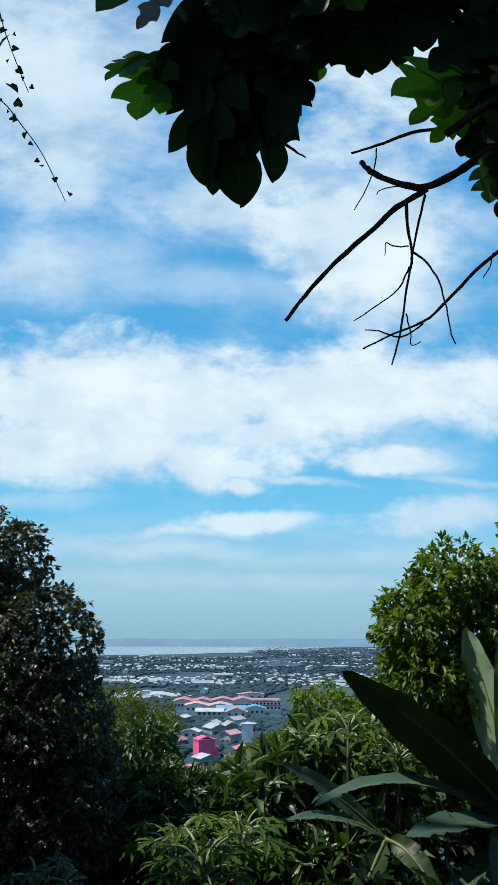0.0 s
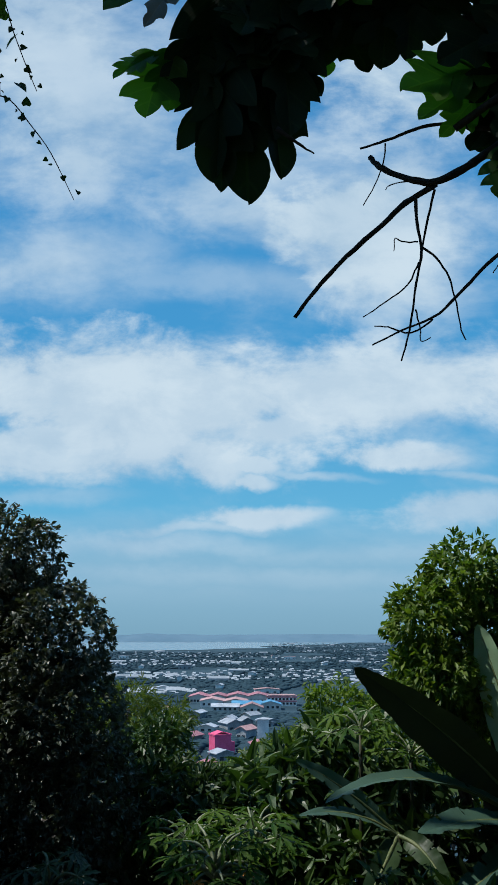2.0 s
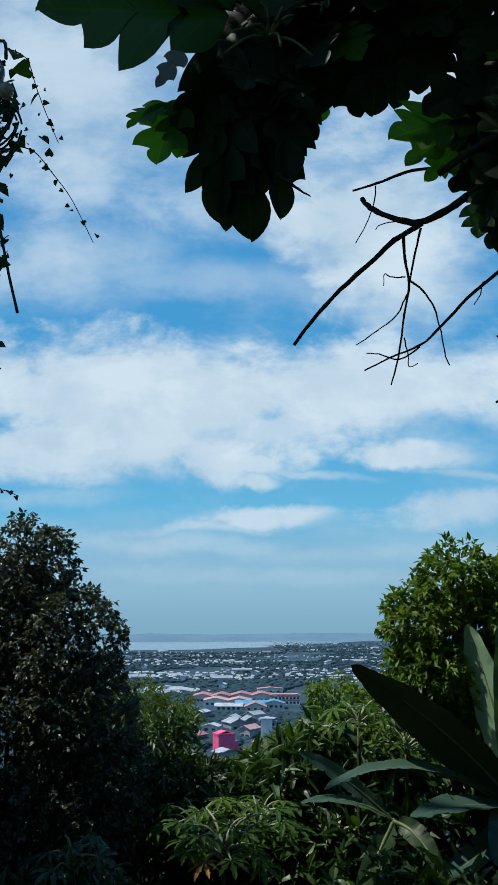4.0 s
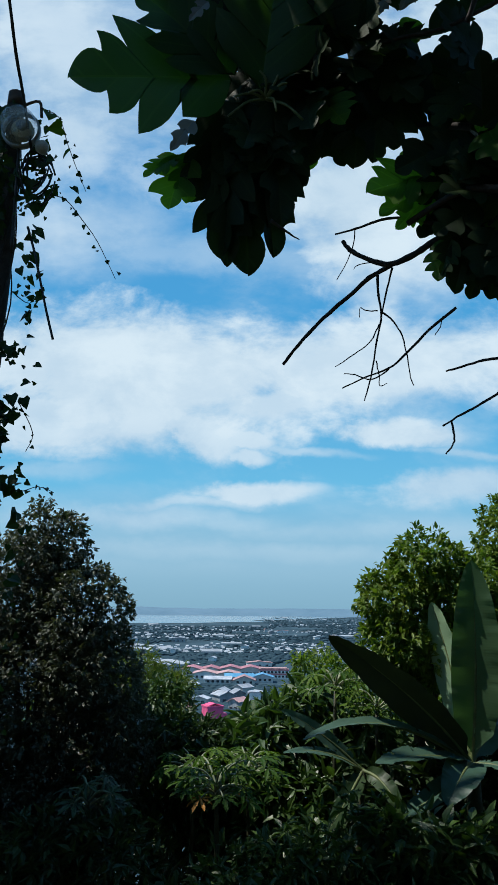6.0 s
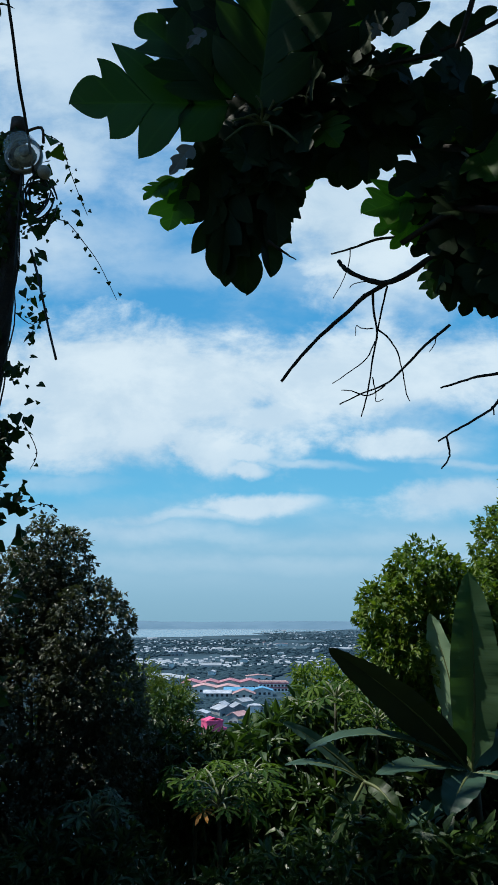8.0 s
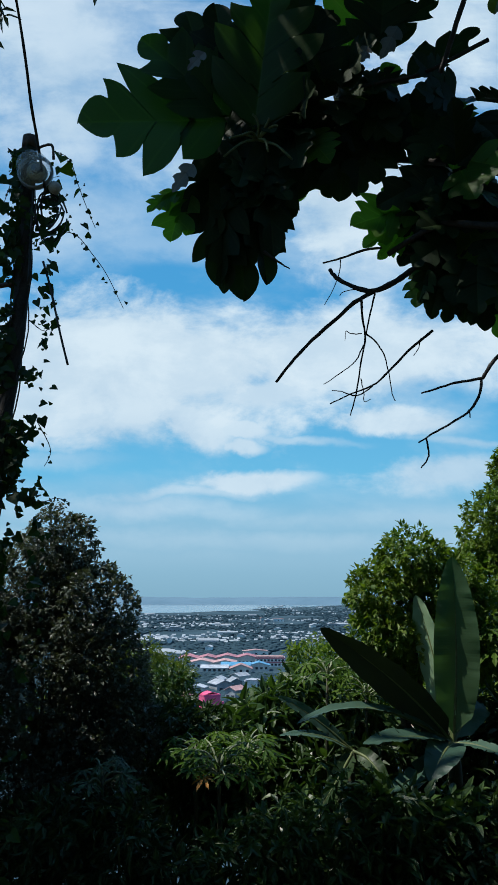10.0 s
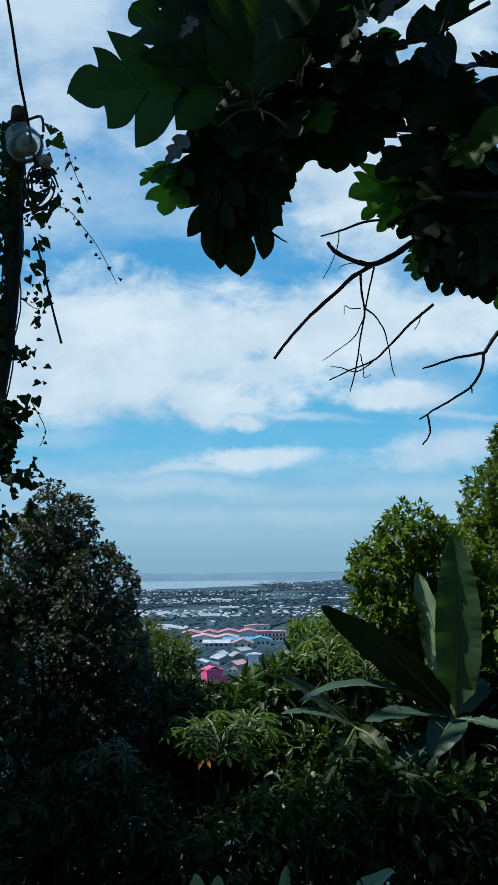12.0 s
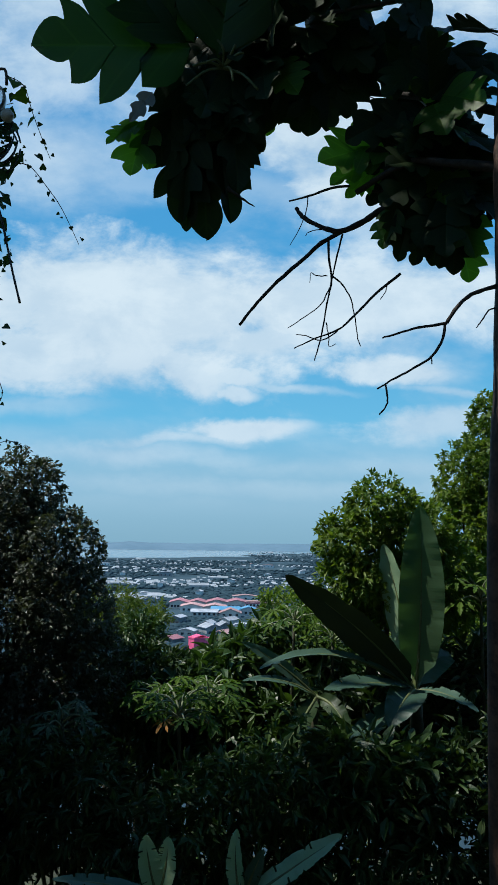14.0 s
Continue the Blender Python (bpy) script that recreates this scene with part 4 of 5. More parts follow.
# ---- breadfruit tree overhead ----
def lobed(seed, pairs=4, wide=0.36, droop=0.12, blunt=0.5):
    """Unit breadfruit blade along +y: convex lobes swept forward with narrow clefts, folded along the midrib."""
    rnd = np.random.RandomState(seed)
    sides = []
    for sg in (-1, 1):
        line = [(0.012, 0.0)]
        here = np.array([0.03, 0.03])
        for k in range(pairs):
            s0, s1 = 0.04 + 0.66 * k / pairs, 0.04 + 0.66 * (k + 1) / pairs
            q = (k + 0.6) / pairs
            out = wide * (0.50 + 0.62 * math.sin(math.pi * min(1.0, 0.18 + 0.72 * q))) * rnd.uniform(0.88, 1.08)
            tip = np.array([out, 0.5 * (s0 + s1) + 0.62 * out + rnd.uniform(-0.02, 0.02)])
            cleft = np.array([out * rnd.uniform(0.34, 0.50), s1 + 0.24 * out + 0.01])
            c1 = np.array([here[0] + (tip[0] - here[0]) * 1.02, here[1] + (tip[1] - here[1]) * (0.22 + 0.2 * blunt)])
            c2 = np.array([cleft[0] + (tip[0] - cleft[0]) * (0.42 + 0.4 * blunt), tip[1] - 0.02 + 0.08 * blunt])
            for a, c, b, m in ((here, c1, tip, 6), (tip, c2, cleft, 5)):
                for t in np.linspace(0, 1, m, endpoint=False):
                    line.append(tuple((1 - t) ** 2 * a + 2 * t * (1 - t) * c + t * t * b))
            here = cleft
        c1, c2 = np.array([wide * 0.62, 0.90]), np.array([wide * (0.10 + 0.35 * blunt), 1.0])
        for t in np.linspace(0, 1, 9):
            line.append(tuple((1 - t) ** 3 * here + 3 * t * (1 - t) ** 2 * c1 + 3 * t * t * (1 - t) * c2 + t**3 * np.array([0.0, 1.0])))
        sides.append((sg, line))
    v, f = [], []
    n = len(sides[0][1])
    ph = rnd.uniform(0, 6)
    for sg, line in sides:
        o = len(v)
        for i, (x, y) in enumerate(line):
            r = max(0.0, y - 0.62 * x) if i < n - 1 else 1.0
            for q in (0.0, 0.34, 0.68, 1.0):
                px, py = x * q, r + (y - r) * q
                v.append((sg * px, py, 0.26 * px - droop * py * py - 0.35 * px * px + 0.020 * q * math.sin(11 * py + ph + sg)))
        for i in range(n - 1):
            for j in range(3):
                a = o + i * 4 + j
                f.append([a, a + 1, a + 5, a + 4] if sg > 0 else [a, a + 4, a + 5, a + 1])
    return v, f


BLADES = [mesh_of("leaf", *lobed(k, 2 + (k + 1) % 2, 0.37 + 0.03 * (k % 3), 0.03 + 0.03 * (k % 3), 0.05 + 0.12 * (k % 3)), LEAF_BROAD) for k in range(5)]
SUNLIT = [mesh_of("leaf", *lobed(k + 9, 2 + k % 2, 0.42, 0.08, 0.15), LEAF_SUNLIT) for k in range(5)]
BIG = [mesh_of("leaf", *lobed(21 + k, 3, 0.42, 0.05, 0.02), LEAF_MIDTONE) for k in range(3)]
SILVER = [mesh_of("leaf", *lobed(31 + k, 2, 0.30, 0.30, 0.1), LEAF_SILVER) for k in range(2)]
bread = thing("breadfruit_tree", "breadfruit tree with huge lobed leaves and bare dead twigs", "tree")
limb("trunk", [(1.73, 3.0, ground_z(1.73, 3.0) - 0.2), (1.76, 3.0, 1.56), (1.81, 3.0, 2.49), (1.84, 3.0, 3.25), (1.85, 3.0, 4.0), (1.88, 3.0, 4.52), (1.98, 3.0, 5.1), (2.07, 3.0, 5.69), (2.10, 3.0, 6.4)], 0.088, 0.068, TRUNK_BARK, bread, "slender smooth reddish-brown trunk", sides=12, seed=2)
for k, (pts, r0, r1) in enumerate((
    ([(1.86, 3.0, 3.95), (1.55, 3.15, 4.05), (1.30, 3.3, 4.12), (1.0, 3.5, 4.0)], 0.032, 0.018),
    ([(1.88, 3.0, 4.3), (1.5, 3.6, 4.75), (0.9, 3.95, 5.0), (0.4, 3.9, 5.05), (0.02, 3.6, 4.98)], 0.034, 0.014),
    ([(0.4, 3.9, 5.05), (0.12, 3.8, 4.8), (0.02, 3.75, 4.55)], 0.020, 0.012),
    ([(2.0, 3.0, 5.6), (1.6, 3.2, 6.3), (0.8, 3.3, 6.7), (0.0, 3.2, 6.9)], 0.036, 0.018),
    ([(1.92, 3.0, 5.4), (2.2, 3.3, 5.8), (2.4, 3.6, 6.4)], 0.04, 0.02),
    ([(1.9, 3.0, 5.6), (1.6, 2.0, 6.3), (1.0, 0.8, 6.6), (0.3, -0.5, 6.7)], 0.05, 0.02),
    ([(1.86, 3.0, 3.9), (2.2, 3.3, 4.3), (2.5, 3.6, 4.6)], 0.04, 0.018),
)):
    limb("limb", pts, r0, r1, DEAD_WOOD, bread, seed=20 + k)


def dead(points, r0, r1, k):
    points = [Vector(p) + Vector((0.025 if 4 < k < 13 else 0.0, 0, 0)) for p in points]
    limb("dead_branch", points, r0, r1, DEAD_WOOD, bread, "bare leafless branch", seed=k, sides=6, wobble=0.0012)


dead([(0.61, 3.68, 3.96), (0.65, 3.65, 3.89), (0.73, 3.63, 3.83), (0.82, 3.60, 3.78), (0.91, 3.58, 3.76), (1.04, 3.55, 3.81), (1.15, 3.53, 3.88), (1.34, 3.50, 4.00)], 0.013, 0.024, 1)
dead([(0.94, 3.68, 3.81), (0.79, 3.73, 3.73), (0.68, 3.78, 3.64), (0.49, 3.83, 3.48), (0.33, 3.88, 3.31), (0.23, 3.93, 3.19)], 0.017, 0.010, 2)
dead([(0.56, 3.68, 4.01), (0.69, 3.64, 4.03), (0.82, 3.61, 4.07), (0.97, 3.57, 4.08), (1.12, 3.54, 4.03), (1.34, 3.50, 4.00)], 0.006, 0.013, 3)
dead([(0.69, 3.68, 4.04), (0.68, 3.69, 3.94), (0.63, 3.69, 3.81), (0.57, 3.70, 3.70)], 0.004, 0.0025, 4)
dead([(0.81, 3.70, 3.75), (0.82, 3.73, 3.61), (0.84, 3.75, 3.48), (0.81, 3.78, 3.31), (0.77, 3.80, 3.07), (0.73, 3.83, 2.92)], 0.009, 0.004, 5)
dead([(0.91, 3.70, 3.79), (0.88, 3.74, 3.66), (0.84, 3.78, 3.47)], 0.007, 0.005, 6)
dead([(0.85, 3.78, 3.51), (0.92, 3.78, 3.45), (0.98, 3.79, 3.35), (1.01, 3.79, 3.21), (1.03, 3.80, 3.07), (1.05, 3.80, 3.02)], 0.006, 0.003, 7)
dead([(0.83, 3.78, 3.43), (0.77, 3.79, 3.31), (0.66, 3.79, 3.22), (0.54, 3.80, 3.14)], 0.005, 0.0025, 8)
dead([(1.29, 3.60, 3.48), (1.13, 3.65, 3.35), (0.99, 3.70, 3.21), (0.88, 3.75, 3.12), (0.73, 3.80, 3.07), (0.59, 3.85, 3.01)], 0.010, 0.004, 9)
dead([(0.89, 3.80, 3.13), (0.78, 3.81, 3.06), (0.67, 3.81, 3.09), (0.60, 3.82, 3.10)], 0.005, 0.003, 10)
dead([(0.81, 3.82, 3.19), (0.83, 3.82, 3.09), (0.83, 3.82, 3.02), (0.88, 3.82, 3.04)], 0.004, 0.0025, 11)
dead([(1.21, 3.62, 3.43), (1.19, 3.63, 3.36), (1.16, 3.65, 3.31)], 0.004, 0.0025, 12)
dead([(1.78, 3.00, 3.21), (1.66, 2.99, 3.17), (1.57, 2.98, 3.12), (1.50, 2.96, 3.04), (1.45, 2.95, 2.96)], 0.013, 0.011, 13)
dead([(1.45, 2.95, 2.96), (1.36, 2.94, 2.94), (1.27, 2.92, 2.92), (1.15, 2.91, 2.88), (1.06, 2.90, 2.85)], 0.010, 0.005, 14)
dead([(1.44, 2.95, 2.96), (1.42, 2.93, 2.86), (1.35, 2.91, 2.75), (1.25, 2.89, 2.68), (1.13, 2.87, 2.61), (1.02, 2.85, 2.54)], 0.009, 0.005, 15)
dead([(1.07, 2.87, 2.57), (1.08, 2.86, 2.49), (1.07, 2.86, 2.44), (1.03, 2.85, 2.39)], 0.006, 0.004, 16)
dead([(1.35, 2.95, 2.76), (1.36, 2.95, 2.73), (1.36, 2.95, 2.71)], 0.005, 0.003, 17)
dead([(1.78, 3.00, 3.07), (1.72, 3.00, 3.06), (1.67, 3.00, 2.99), (1.64, 3.00, 2.95)], 0.006, 0.003, 18)
dead([(0.13, 3.55, 4.04), (0.23, 3.58, 3.98), (0.32, 3.60, 3.93)], 0.013, 0.003, 19)
dead([(0.80, 3.62, 3.79), (0.70, 3.62, 3.77), (0.67, 3.62, 3.74)], 0.004, 0.002, 20)
dead([(0.82, 3.62, 3.46), (0.74, 3.62, 3.46), (0.71, 3.62, 3.48), (0.70, 3.62, 3.41)], 0.004, 0.002, 21)
dead([(0.98, 3.70, 4.82), (1.11, 3.70, 4.81), (1.21, 3.70, 4.77), (1.31, 3.70, 4.79)], 0.005, 0.003, 22)
dead([(1.40, 2.60, 5.49), (1.40, 2.73, 5.42), (1.35, 2.87, 5.25), (1.29, 3.00, 5.06)], 0.014, 0.018, 23)
dead([(0.73, 3.50, 5.26), (0.99, 3.40, 5.27), (1.25, 3.30, 5.27), (1.69, 3.20, 5.46)], 0.010, 0.016, 24)

count = 0
for k, pts in enumerate((
    [(0.09, 3.5, 4.87), (0.0, 3.42, 4.86), (-0.11, 3.4, 4.82)],
    [(0.09, 3.5, 4.87), (0.05, 3.42, 4.88), (-0.02, 3.4, 4.85)],
    [(0.09, 3.5, 4.87), (0.15, 3.42, 4.94), (0.17, 3.4, 4.98)],
    [(0.09, 3.5, 4.87), (0.18, 3.42, 4.92), (0.23, 3.4, 4.92)],
    [(0.09, 3.5, 4.87), (0.14, 3.42, 4.82), (0.16, 3.4, 4.72)],
    [(0.09, 3.5, 4.87), (0.22, 3.42, 4.78), (0.33, 3.4, 4.66)],
    [(0.09, 3.5, 4.87), (-0.02, 3.42, 4.8), (-0.15, 3.4, 4.68)],
    [(0.09, 3.5, 4.87), (0.09, 3.42, 4.96), (0.05, 3.4, 5.01)],
)):
    limb("leaf_stalk", pts, 0.011, 0.008, STEM, bread, "pale green leaf stalk", seed=k, sides=6)


# second entry: blades whose colour already holds the sunlight
KINDS = {"": BLADES, "lighter": SUNLIT, "big": BIG, "full": BIG, "silver": SILVER}


def leaf(base, tip, facing=(0.0, -1.0, 0.2), size=1.0, kin=""):
    global count
    count += 1
    blades = KINDS[kin]
    hung("leaf", blades[count % len(blades)], bread, "dry silvery curled leaf" if kin == "silver" else "", aimed(base, tip, facing) @ Matrix.Diagonal((size, 1, 1, 1)))


# the spray of leaves hanging out over the view
leaf((-0.13, 3.5, 5.01), (-1.14, 3.2, 4.85), (0.1, -1, 0.25), kin="big")
leaf((-0.11, 3.55, 5.08), (-0.74, 3.35, 5.6), (0.1, -1, 0.35), kin="big")
leaf((-0.07, 3.6, 5.17), (-0.23, 3.5, 5.99), (0.0, -1, 0.3), size=0.8)
leaf((-0.24, 3.62, 5.28), (-0.44, 3.5, 5.94), (0.1, -1, 0.3))
leaf((0.06, 3.45, 4.91), (0.2, 3.35, 6.08), (0.05, -1, 0.25), size=0.72, kin="big")
leaf((0.44, 3.65, 5.29), (0.39, 3.5, 6.18), (0.1, -1, 0.2), size=0.8)
leaf((0.43, 3.6, 5.21), (0.58, 3.5, 6.0), (0.1, -1, 0.2))
leaf((-0.01, 3.7, 5.47), (-0.07, 3.6, 5.86), (-0.3, -1, 0.4), size=0.8, kin="lighter")
leaf((0.75, 3.6, 5.58), (0.82, 3.55, 6.24), (-0.2, -1, 0.4), size=0.8, kin="lighter")
leaf((0.61, 3.6, 5.63), (0.49, 3.55, 5.81), (-0.2, -1, 0.4), size=0.8, kin="lighter")
leaf((0.88, 3.5, 5.65), (1.4, 3.4, 5.97), (0.0, -1, 0.6), size=0.85)
leaf((0.98, 3.5, 5.55), (1.03, 3.4, 6.17), (0.0, -1, 0.4))
leaf((1.18, 3.5, 5.36), (1.7, 3.4, 5.71), (0.0, -1, 0.5), size=0.7)
leaf((0.07, 3.6, 6.33), (0.31, 3.5, 6.49), (0.0, -1, 0.5))
leaf((1.04, 3.5, 5.5), (1.09, 3.45, 5.28), (0.2, -1, 0.4), size=0.9, kin="lighter")
leaf((-0.48, 3.6, 4.52), (-0.7, 3.55, 4.35), (-0.2, -1, 0.5), size=0.9, kin="lighter")
leaf((-0.44, 3.6, 4.53), (-0.53, 3.55, 4.13), (-0.1, -1, 0.2), size=0.95, kin="lighter")
leaf((-0.39, 3.6, 4.55), (-0.41, 3.6, 4.19), (0.3, -1, 0.2), size=0.8, kin="lighter")
leaf((-0.33, 3.6, 4.6), (-0.32, 3.6, 4.21), (0.3, -1, 0.2), size=0.8)
leaf((-0.26, 3.6, 4.62), (-0.26, 3.6, 4.23), (0.1, -1, 0.2), size=0.7)
leaf((-0.05, 3.62, 4.95), (-0.01, 3.7, 3.75), (0.0, -1, 0.1), size=0.60)
leaf((-0.13, 3.58, 4.83), (-0.22, 3.65, 3.85), (-0.4, -1, 0.1), size=0.52)
leaf((0.05, 3.62, 4.81), (0.17, 3.68, 3.85), (0.4, -1, 0.1), size=0.52)
leaf((-0.11, 3.66, 4.74), (-0.14, 3.66, 3.79), (0.2, -1, 0.0), size=0.42)
leaf((0.14, 3.55, 4.9), (0.21, 3.6, 4.04), (0.3, -1, 0.0), size=0.62)
leaf((-0.2, 3.6, 4.94), (-0.23, 3.6, 4.18), (-0.3, -1, 0.1), size=0.7)
leaf((0.05, 3.72, 4.86), (-0.02, 3.72, 4.01), (0.1, -1, 0.0), size=0.8)
leaf((0.26, 3.6, 5.07), (0.25, 3.62, 4.4), (0.2, -1, 0.0), size=0.8)
leaf((0.42, 3.62, 5.12), (0.39, 3.66, 4.51), (0.1, -1, 0.1), size=0.8)
leaf((0.58, 3.62, 5.12), (0.48, 3.66, 4.59), (0.1, -1, 0.1), size=0.8)
leaf((0.64, 3.62, 5.17), (0.6, 3.66, 4.61), (0.1, -1, 0.1), size=0.8)
leaf((0.74, 3.62, 5.07), (0.7, 3.66, 4.5), (0.1, -1, 0.1), size=0.8)
leaf((0.87, 3.62, 5.07), (0.82, 3.66, 4.52), (0.1, -1, 0.1), size=0.8)
leaf((0.98, 3.62, 5.16), (0.96, 3.66, 4.63), (0.1, -1, 0.1), size=0.8)
leaf((1.21, 3.62, 5.33), (1.29, 3.66, 4.75), (0.1, -1, 0.1), size=0.8)
leaf((1.09, 3.62, 5.21), (1.11, 3.66, 4.84), (0.1, -1, 0.1), size=0.8)
leaf((0.52, 3.62, 5.22), (0.32, 3.66, 4.58), (0.1, -1, 0.1), size=0.8)
leaf((1.23, 3.5, 4.36), (0.74, 3.45, 4.22), (-0.1, -1, 0.4), kin="lighter")
leaf((1.23, 3.5, 4.41), (0.97, 3.5, 4.51), (0.1, -1, 0.4), size=0.9, kin="lighter")
leaf((1.17, 3.48, 4.28), (0.82, 3.45, 4.05), (-0.2, -1, 0.3), size=0.75, kin="lighter")
leaf((1.17, 3.52, 4.25), (0.94, 3.5, 3.97), (0.5, -1, 0.2), size=0.6, kin="lighter")
leaf((1.68, 3.45, 4.47), (1.53, 3.4, 4.23), (0.2, -1, 0.3), kin="lighter")
leaf((1.46, 3.45, 5.14), (1.65, 3.4, 4.96), (0.2, -1, 0.4), kin="full")
leaf((1.24, 3.4, 3.86), (1.15, 3.4, 3.58), (-0.3, -1, 0.2), size=0.8, kin="full")
leaf((1.3, 3.4, 3.94), (1.19, 3.4, 3.6), (0.1, -1, 0.1), size=0.75)
leaf((1.35, 3.4, 3.86), (1.26, 3.4, 3.5), (0.1, -1, 0.1), size=0.75)
leaf((1.47, 3.4, 3.86), (1.42, 3.4, 3.54), (0.1, -1, 0.1), size=0.75)
leaf((1.58, 3.4, 3.86), (1.53, 3.4, 3.45), (0.1, -1, 0.1), size=0.75)
leaf((1.63, 3.4, 3.94), (1.63, 3.4, 3.42), (0.1, -1, 0.1), size=0.75)
leaf((1.41, 3.4, 3.9), (1.36, 3.4, 3.58), (0.1, -1, 0.1), size=0.75)
leaf((-0.34, 3.1, 4.45), (-0.47, 3.05, 4.27), (0.3, -1, 0.5), size=0.9, kin="silver")
leaf((-0.28, 3.2, 5.35), (-0.39, 3.15, 5.22), (0.3, -1, 0.5), size=0.9, kin="silver")
leaf((1.06, 3.2, 5.56), (0.95, 3.15, 5.33), (0.3, -1, 0.4), size=0.8, kin="silver")
leaf((0.85, 3.2, 5.4), (0.81, 3.15, 5.28), (0.3, -1, 0.4), kin="silver")


def fill(amount, middle, radii, seed, down=0.7, near=0.0):
    """Leaves filling a mass of the crown, drooping from round its middle."""
    rs_ = np.random.RandomState(seed)
    for _ in range(amount):
        d = rs_.normal(size=3)
        d /= np.linalg.norm(d)
        b = Vector(middle) + Vector(d * rs_.uniform(0.1, 0.60) * np.array(radii))
        way_ = Vector((d[0] * 0.8, d[1] * 0.5, d[2] * 0.6 - down)).normalized()
        s = rs_.uniform(0.28, 0.46)
        leaf(b, b + way_ * s, (rs_.uniform(-0.6, 0.6), -1, rs_.uniform(-0.2, 0.6)), 0.9, "lighter" if rs_.rand() < 0.05 else "")


fill(44, *((0.66, 3.70, 5.26),), (0.46, 0.4, 0.34), 501, 0.5)
fill(9, *((1.17, 3.60, 5.22),), (0.30, 0.35, 0.40), 507, 0.3)
fill(40, *((0.02, 3.72, 4.72),), (0.16, 0.25, 0.36), 502, 0.8)
fill(40, *((0.36, 3.75, 5.05),), (0.34, 0.3, 0.30), 511, 0.4)
fill(64, *((1.53, 3.50, 4.33),), (0.36, 0.35, 0.50), 503, 0.7)
fill(16, *((1.57, 3.50, 5.05),), (0.36, 0.4, 0.34), 504, 0.3)
fill(20, *((0.14, 3.60, 5.24),), (0.24, 0.3, 0.26), 506, 0.2)

fill(28, *((1.58, 3.40, 4.02),), (0.32, 0.3, 0.45), 508, 0.6)
fill(16, *((1.47, 3.40, 4.57),), (0.34, 0.3, 0.32), 509, 0.3)

# the crown above, over the path: unseen leaves added to shade the spray
rs = np.random.RandomState(77)
cv, cf = [], []
o = 0
blade = np.array(lobed(1)[0])
bf = np.array(lobed(1)[1])
for i in range(520):
    b = np.array([rs.uniform(-1.6 if i % 2 else 0.6, 3.4), rs.uniform(-3.2, 4.4), rs.uniform(5.9, 7.6)])
    if b[1] > 0.5:
        b[0] = max(b[0], -0.2 + 0.25 * b[1])
        b[2] += 0.9
    way_ = Vector((rs.normal(), rs.normal(), rs.normal() * 0.4 - 0.2)).normalized()
    m = np.array(aimed(b, Vector(b) + way_ * rs.uniform(0.5, 0.8), (rs.normal() * 0.4, rs.normal() * 0.4, 1)))
    cv.append(blade @ m[:3, :3].T + m[:3, 3])
    cf.append(bf + o)
    o += len(blade)
hung("upper_crown", mesh_of("upper_crown", np.concatenate(cv), np.concatenate(cf), LEAF_BROAD), bread, "dense unseen upper crown of broad leaves, added for shade")

# ---- pole with its meter, cables and climbing vine ----
pole = thing("utility_pole", "weathered wooden pole carrying a round glass meter and cables", "utility pole")
POLE = [(-1.84, 3.4, ground_z(-1.8, 3.4) - 0.3), (-1.65, 3.40, 2.04), (-1.52, 3.40, 3.40), (-1.51, 3.40, 4.79)]
limb("post", POLE, 0.060, 0.050, POLE_WOOD, pole, sides=12, seed=3)
TOP = Vector(POLE[-1])
limb("cap", [TOP + Vector((0, 0, -0.06)), TOP + Vector((0, 0, 0.03))], 0.056, 0.050, IRON, pole, "dark iron cap", sides=12)
(C1, C2) = ((-1.43, 3.28, 4.49), (-1.29, 3.28, 4.37))


def lathe(profile, sides=20):
    """A turned shape round the y axis, from (radius, y) pairs."""
    v = [(r * math.cos(2 * math.pi * j / sides), y, r * math.sin(2 * math.pi * j / sides)) for r, y in profile for j in range(sides)]
    f = [[i * sides + j, i * sides + (j + 1) % sides, (i + 1) * sides + (j + 1) % sides, (i + 1) * sides + j] for i in range(len(profile) - 1) for j in range(sides)]
    return v, f


meter = hung("meter", mesh_of("meter", *lathe([(0.108, 0.03), (0.120, 0.03), (0.122, -0.005), (0.108, -0.012), (0.108, 0.03)]), STEEL), pole, "grey metal ring of the round meter", Matrix.Translation(C1))
hung("dome", mesh_of("dome", *lathe([(0.112, 0.0), (0.110, -0.07), (0.098, -0.115), (0.070, -0.14), (0.001, -0.15), (0.001, -0.143), (0.068, -0.133), (0.092, -0.110), (0.104, -0.068), (0.106, 0.0)], 24), GLASS), meter, "clear glass dome")
hung("dial", mesh_of("dial", *lathe([(0.001, -0.055), (0.062, -0.055), (0.066, -0.05), (0.066, 0.0)]), BRASS), meter, "dull brass dial drum", Matrix.Translation((0.022, 0, -0.02)))
hung("disc", mesh_of("disc", *lathe([(0.001, -0.075), (0.030, -0.075), (0.034, -0.07), (0.034, -0.055)]), STEEL), meter, "small metal disc", Matrix.Translation((0.022, 0, -0.01)))
hung("insulator", mesh_of("insulator", *lathe([(0.001, -0.045), (0.024, -0.043), (0.041, -0.02), (0.043, 0.0), (0.034, 0.025), (0.012, 0.04), (0.012, 0.07)]), CERAMIC), pole, "dull white ceramic knob", Matrix.Translation(C2))
limb("bracket", [(-2.00, 3.40, 3.69), (-1.77, 3.40, 3.70), (-1.54, 3.40, 3.74)], 0.018, 0.018, IRON, pole, "rusty iron side bar", sides=6)
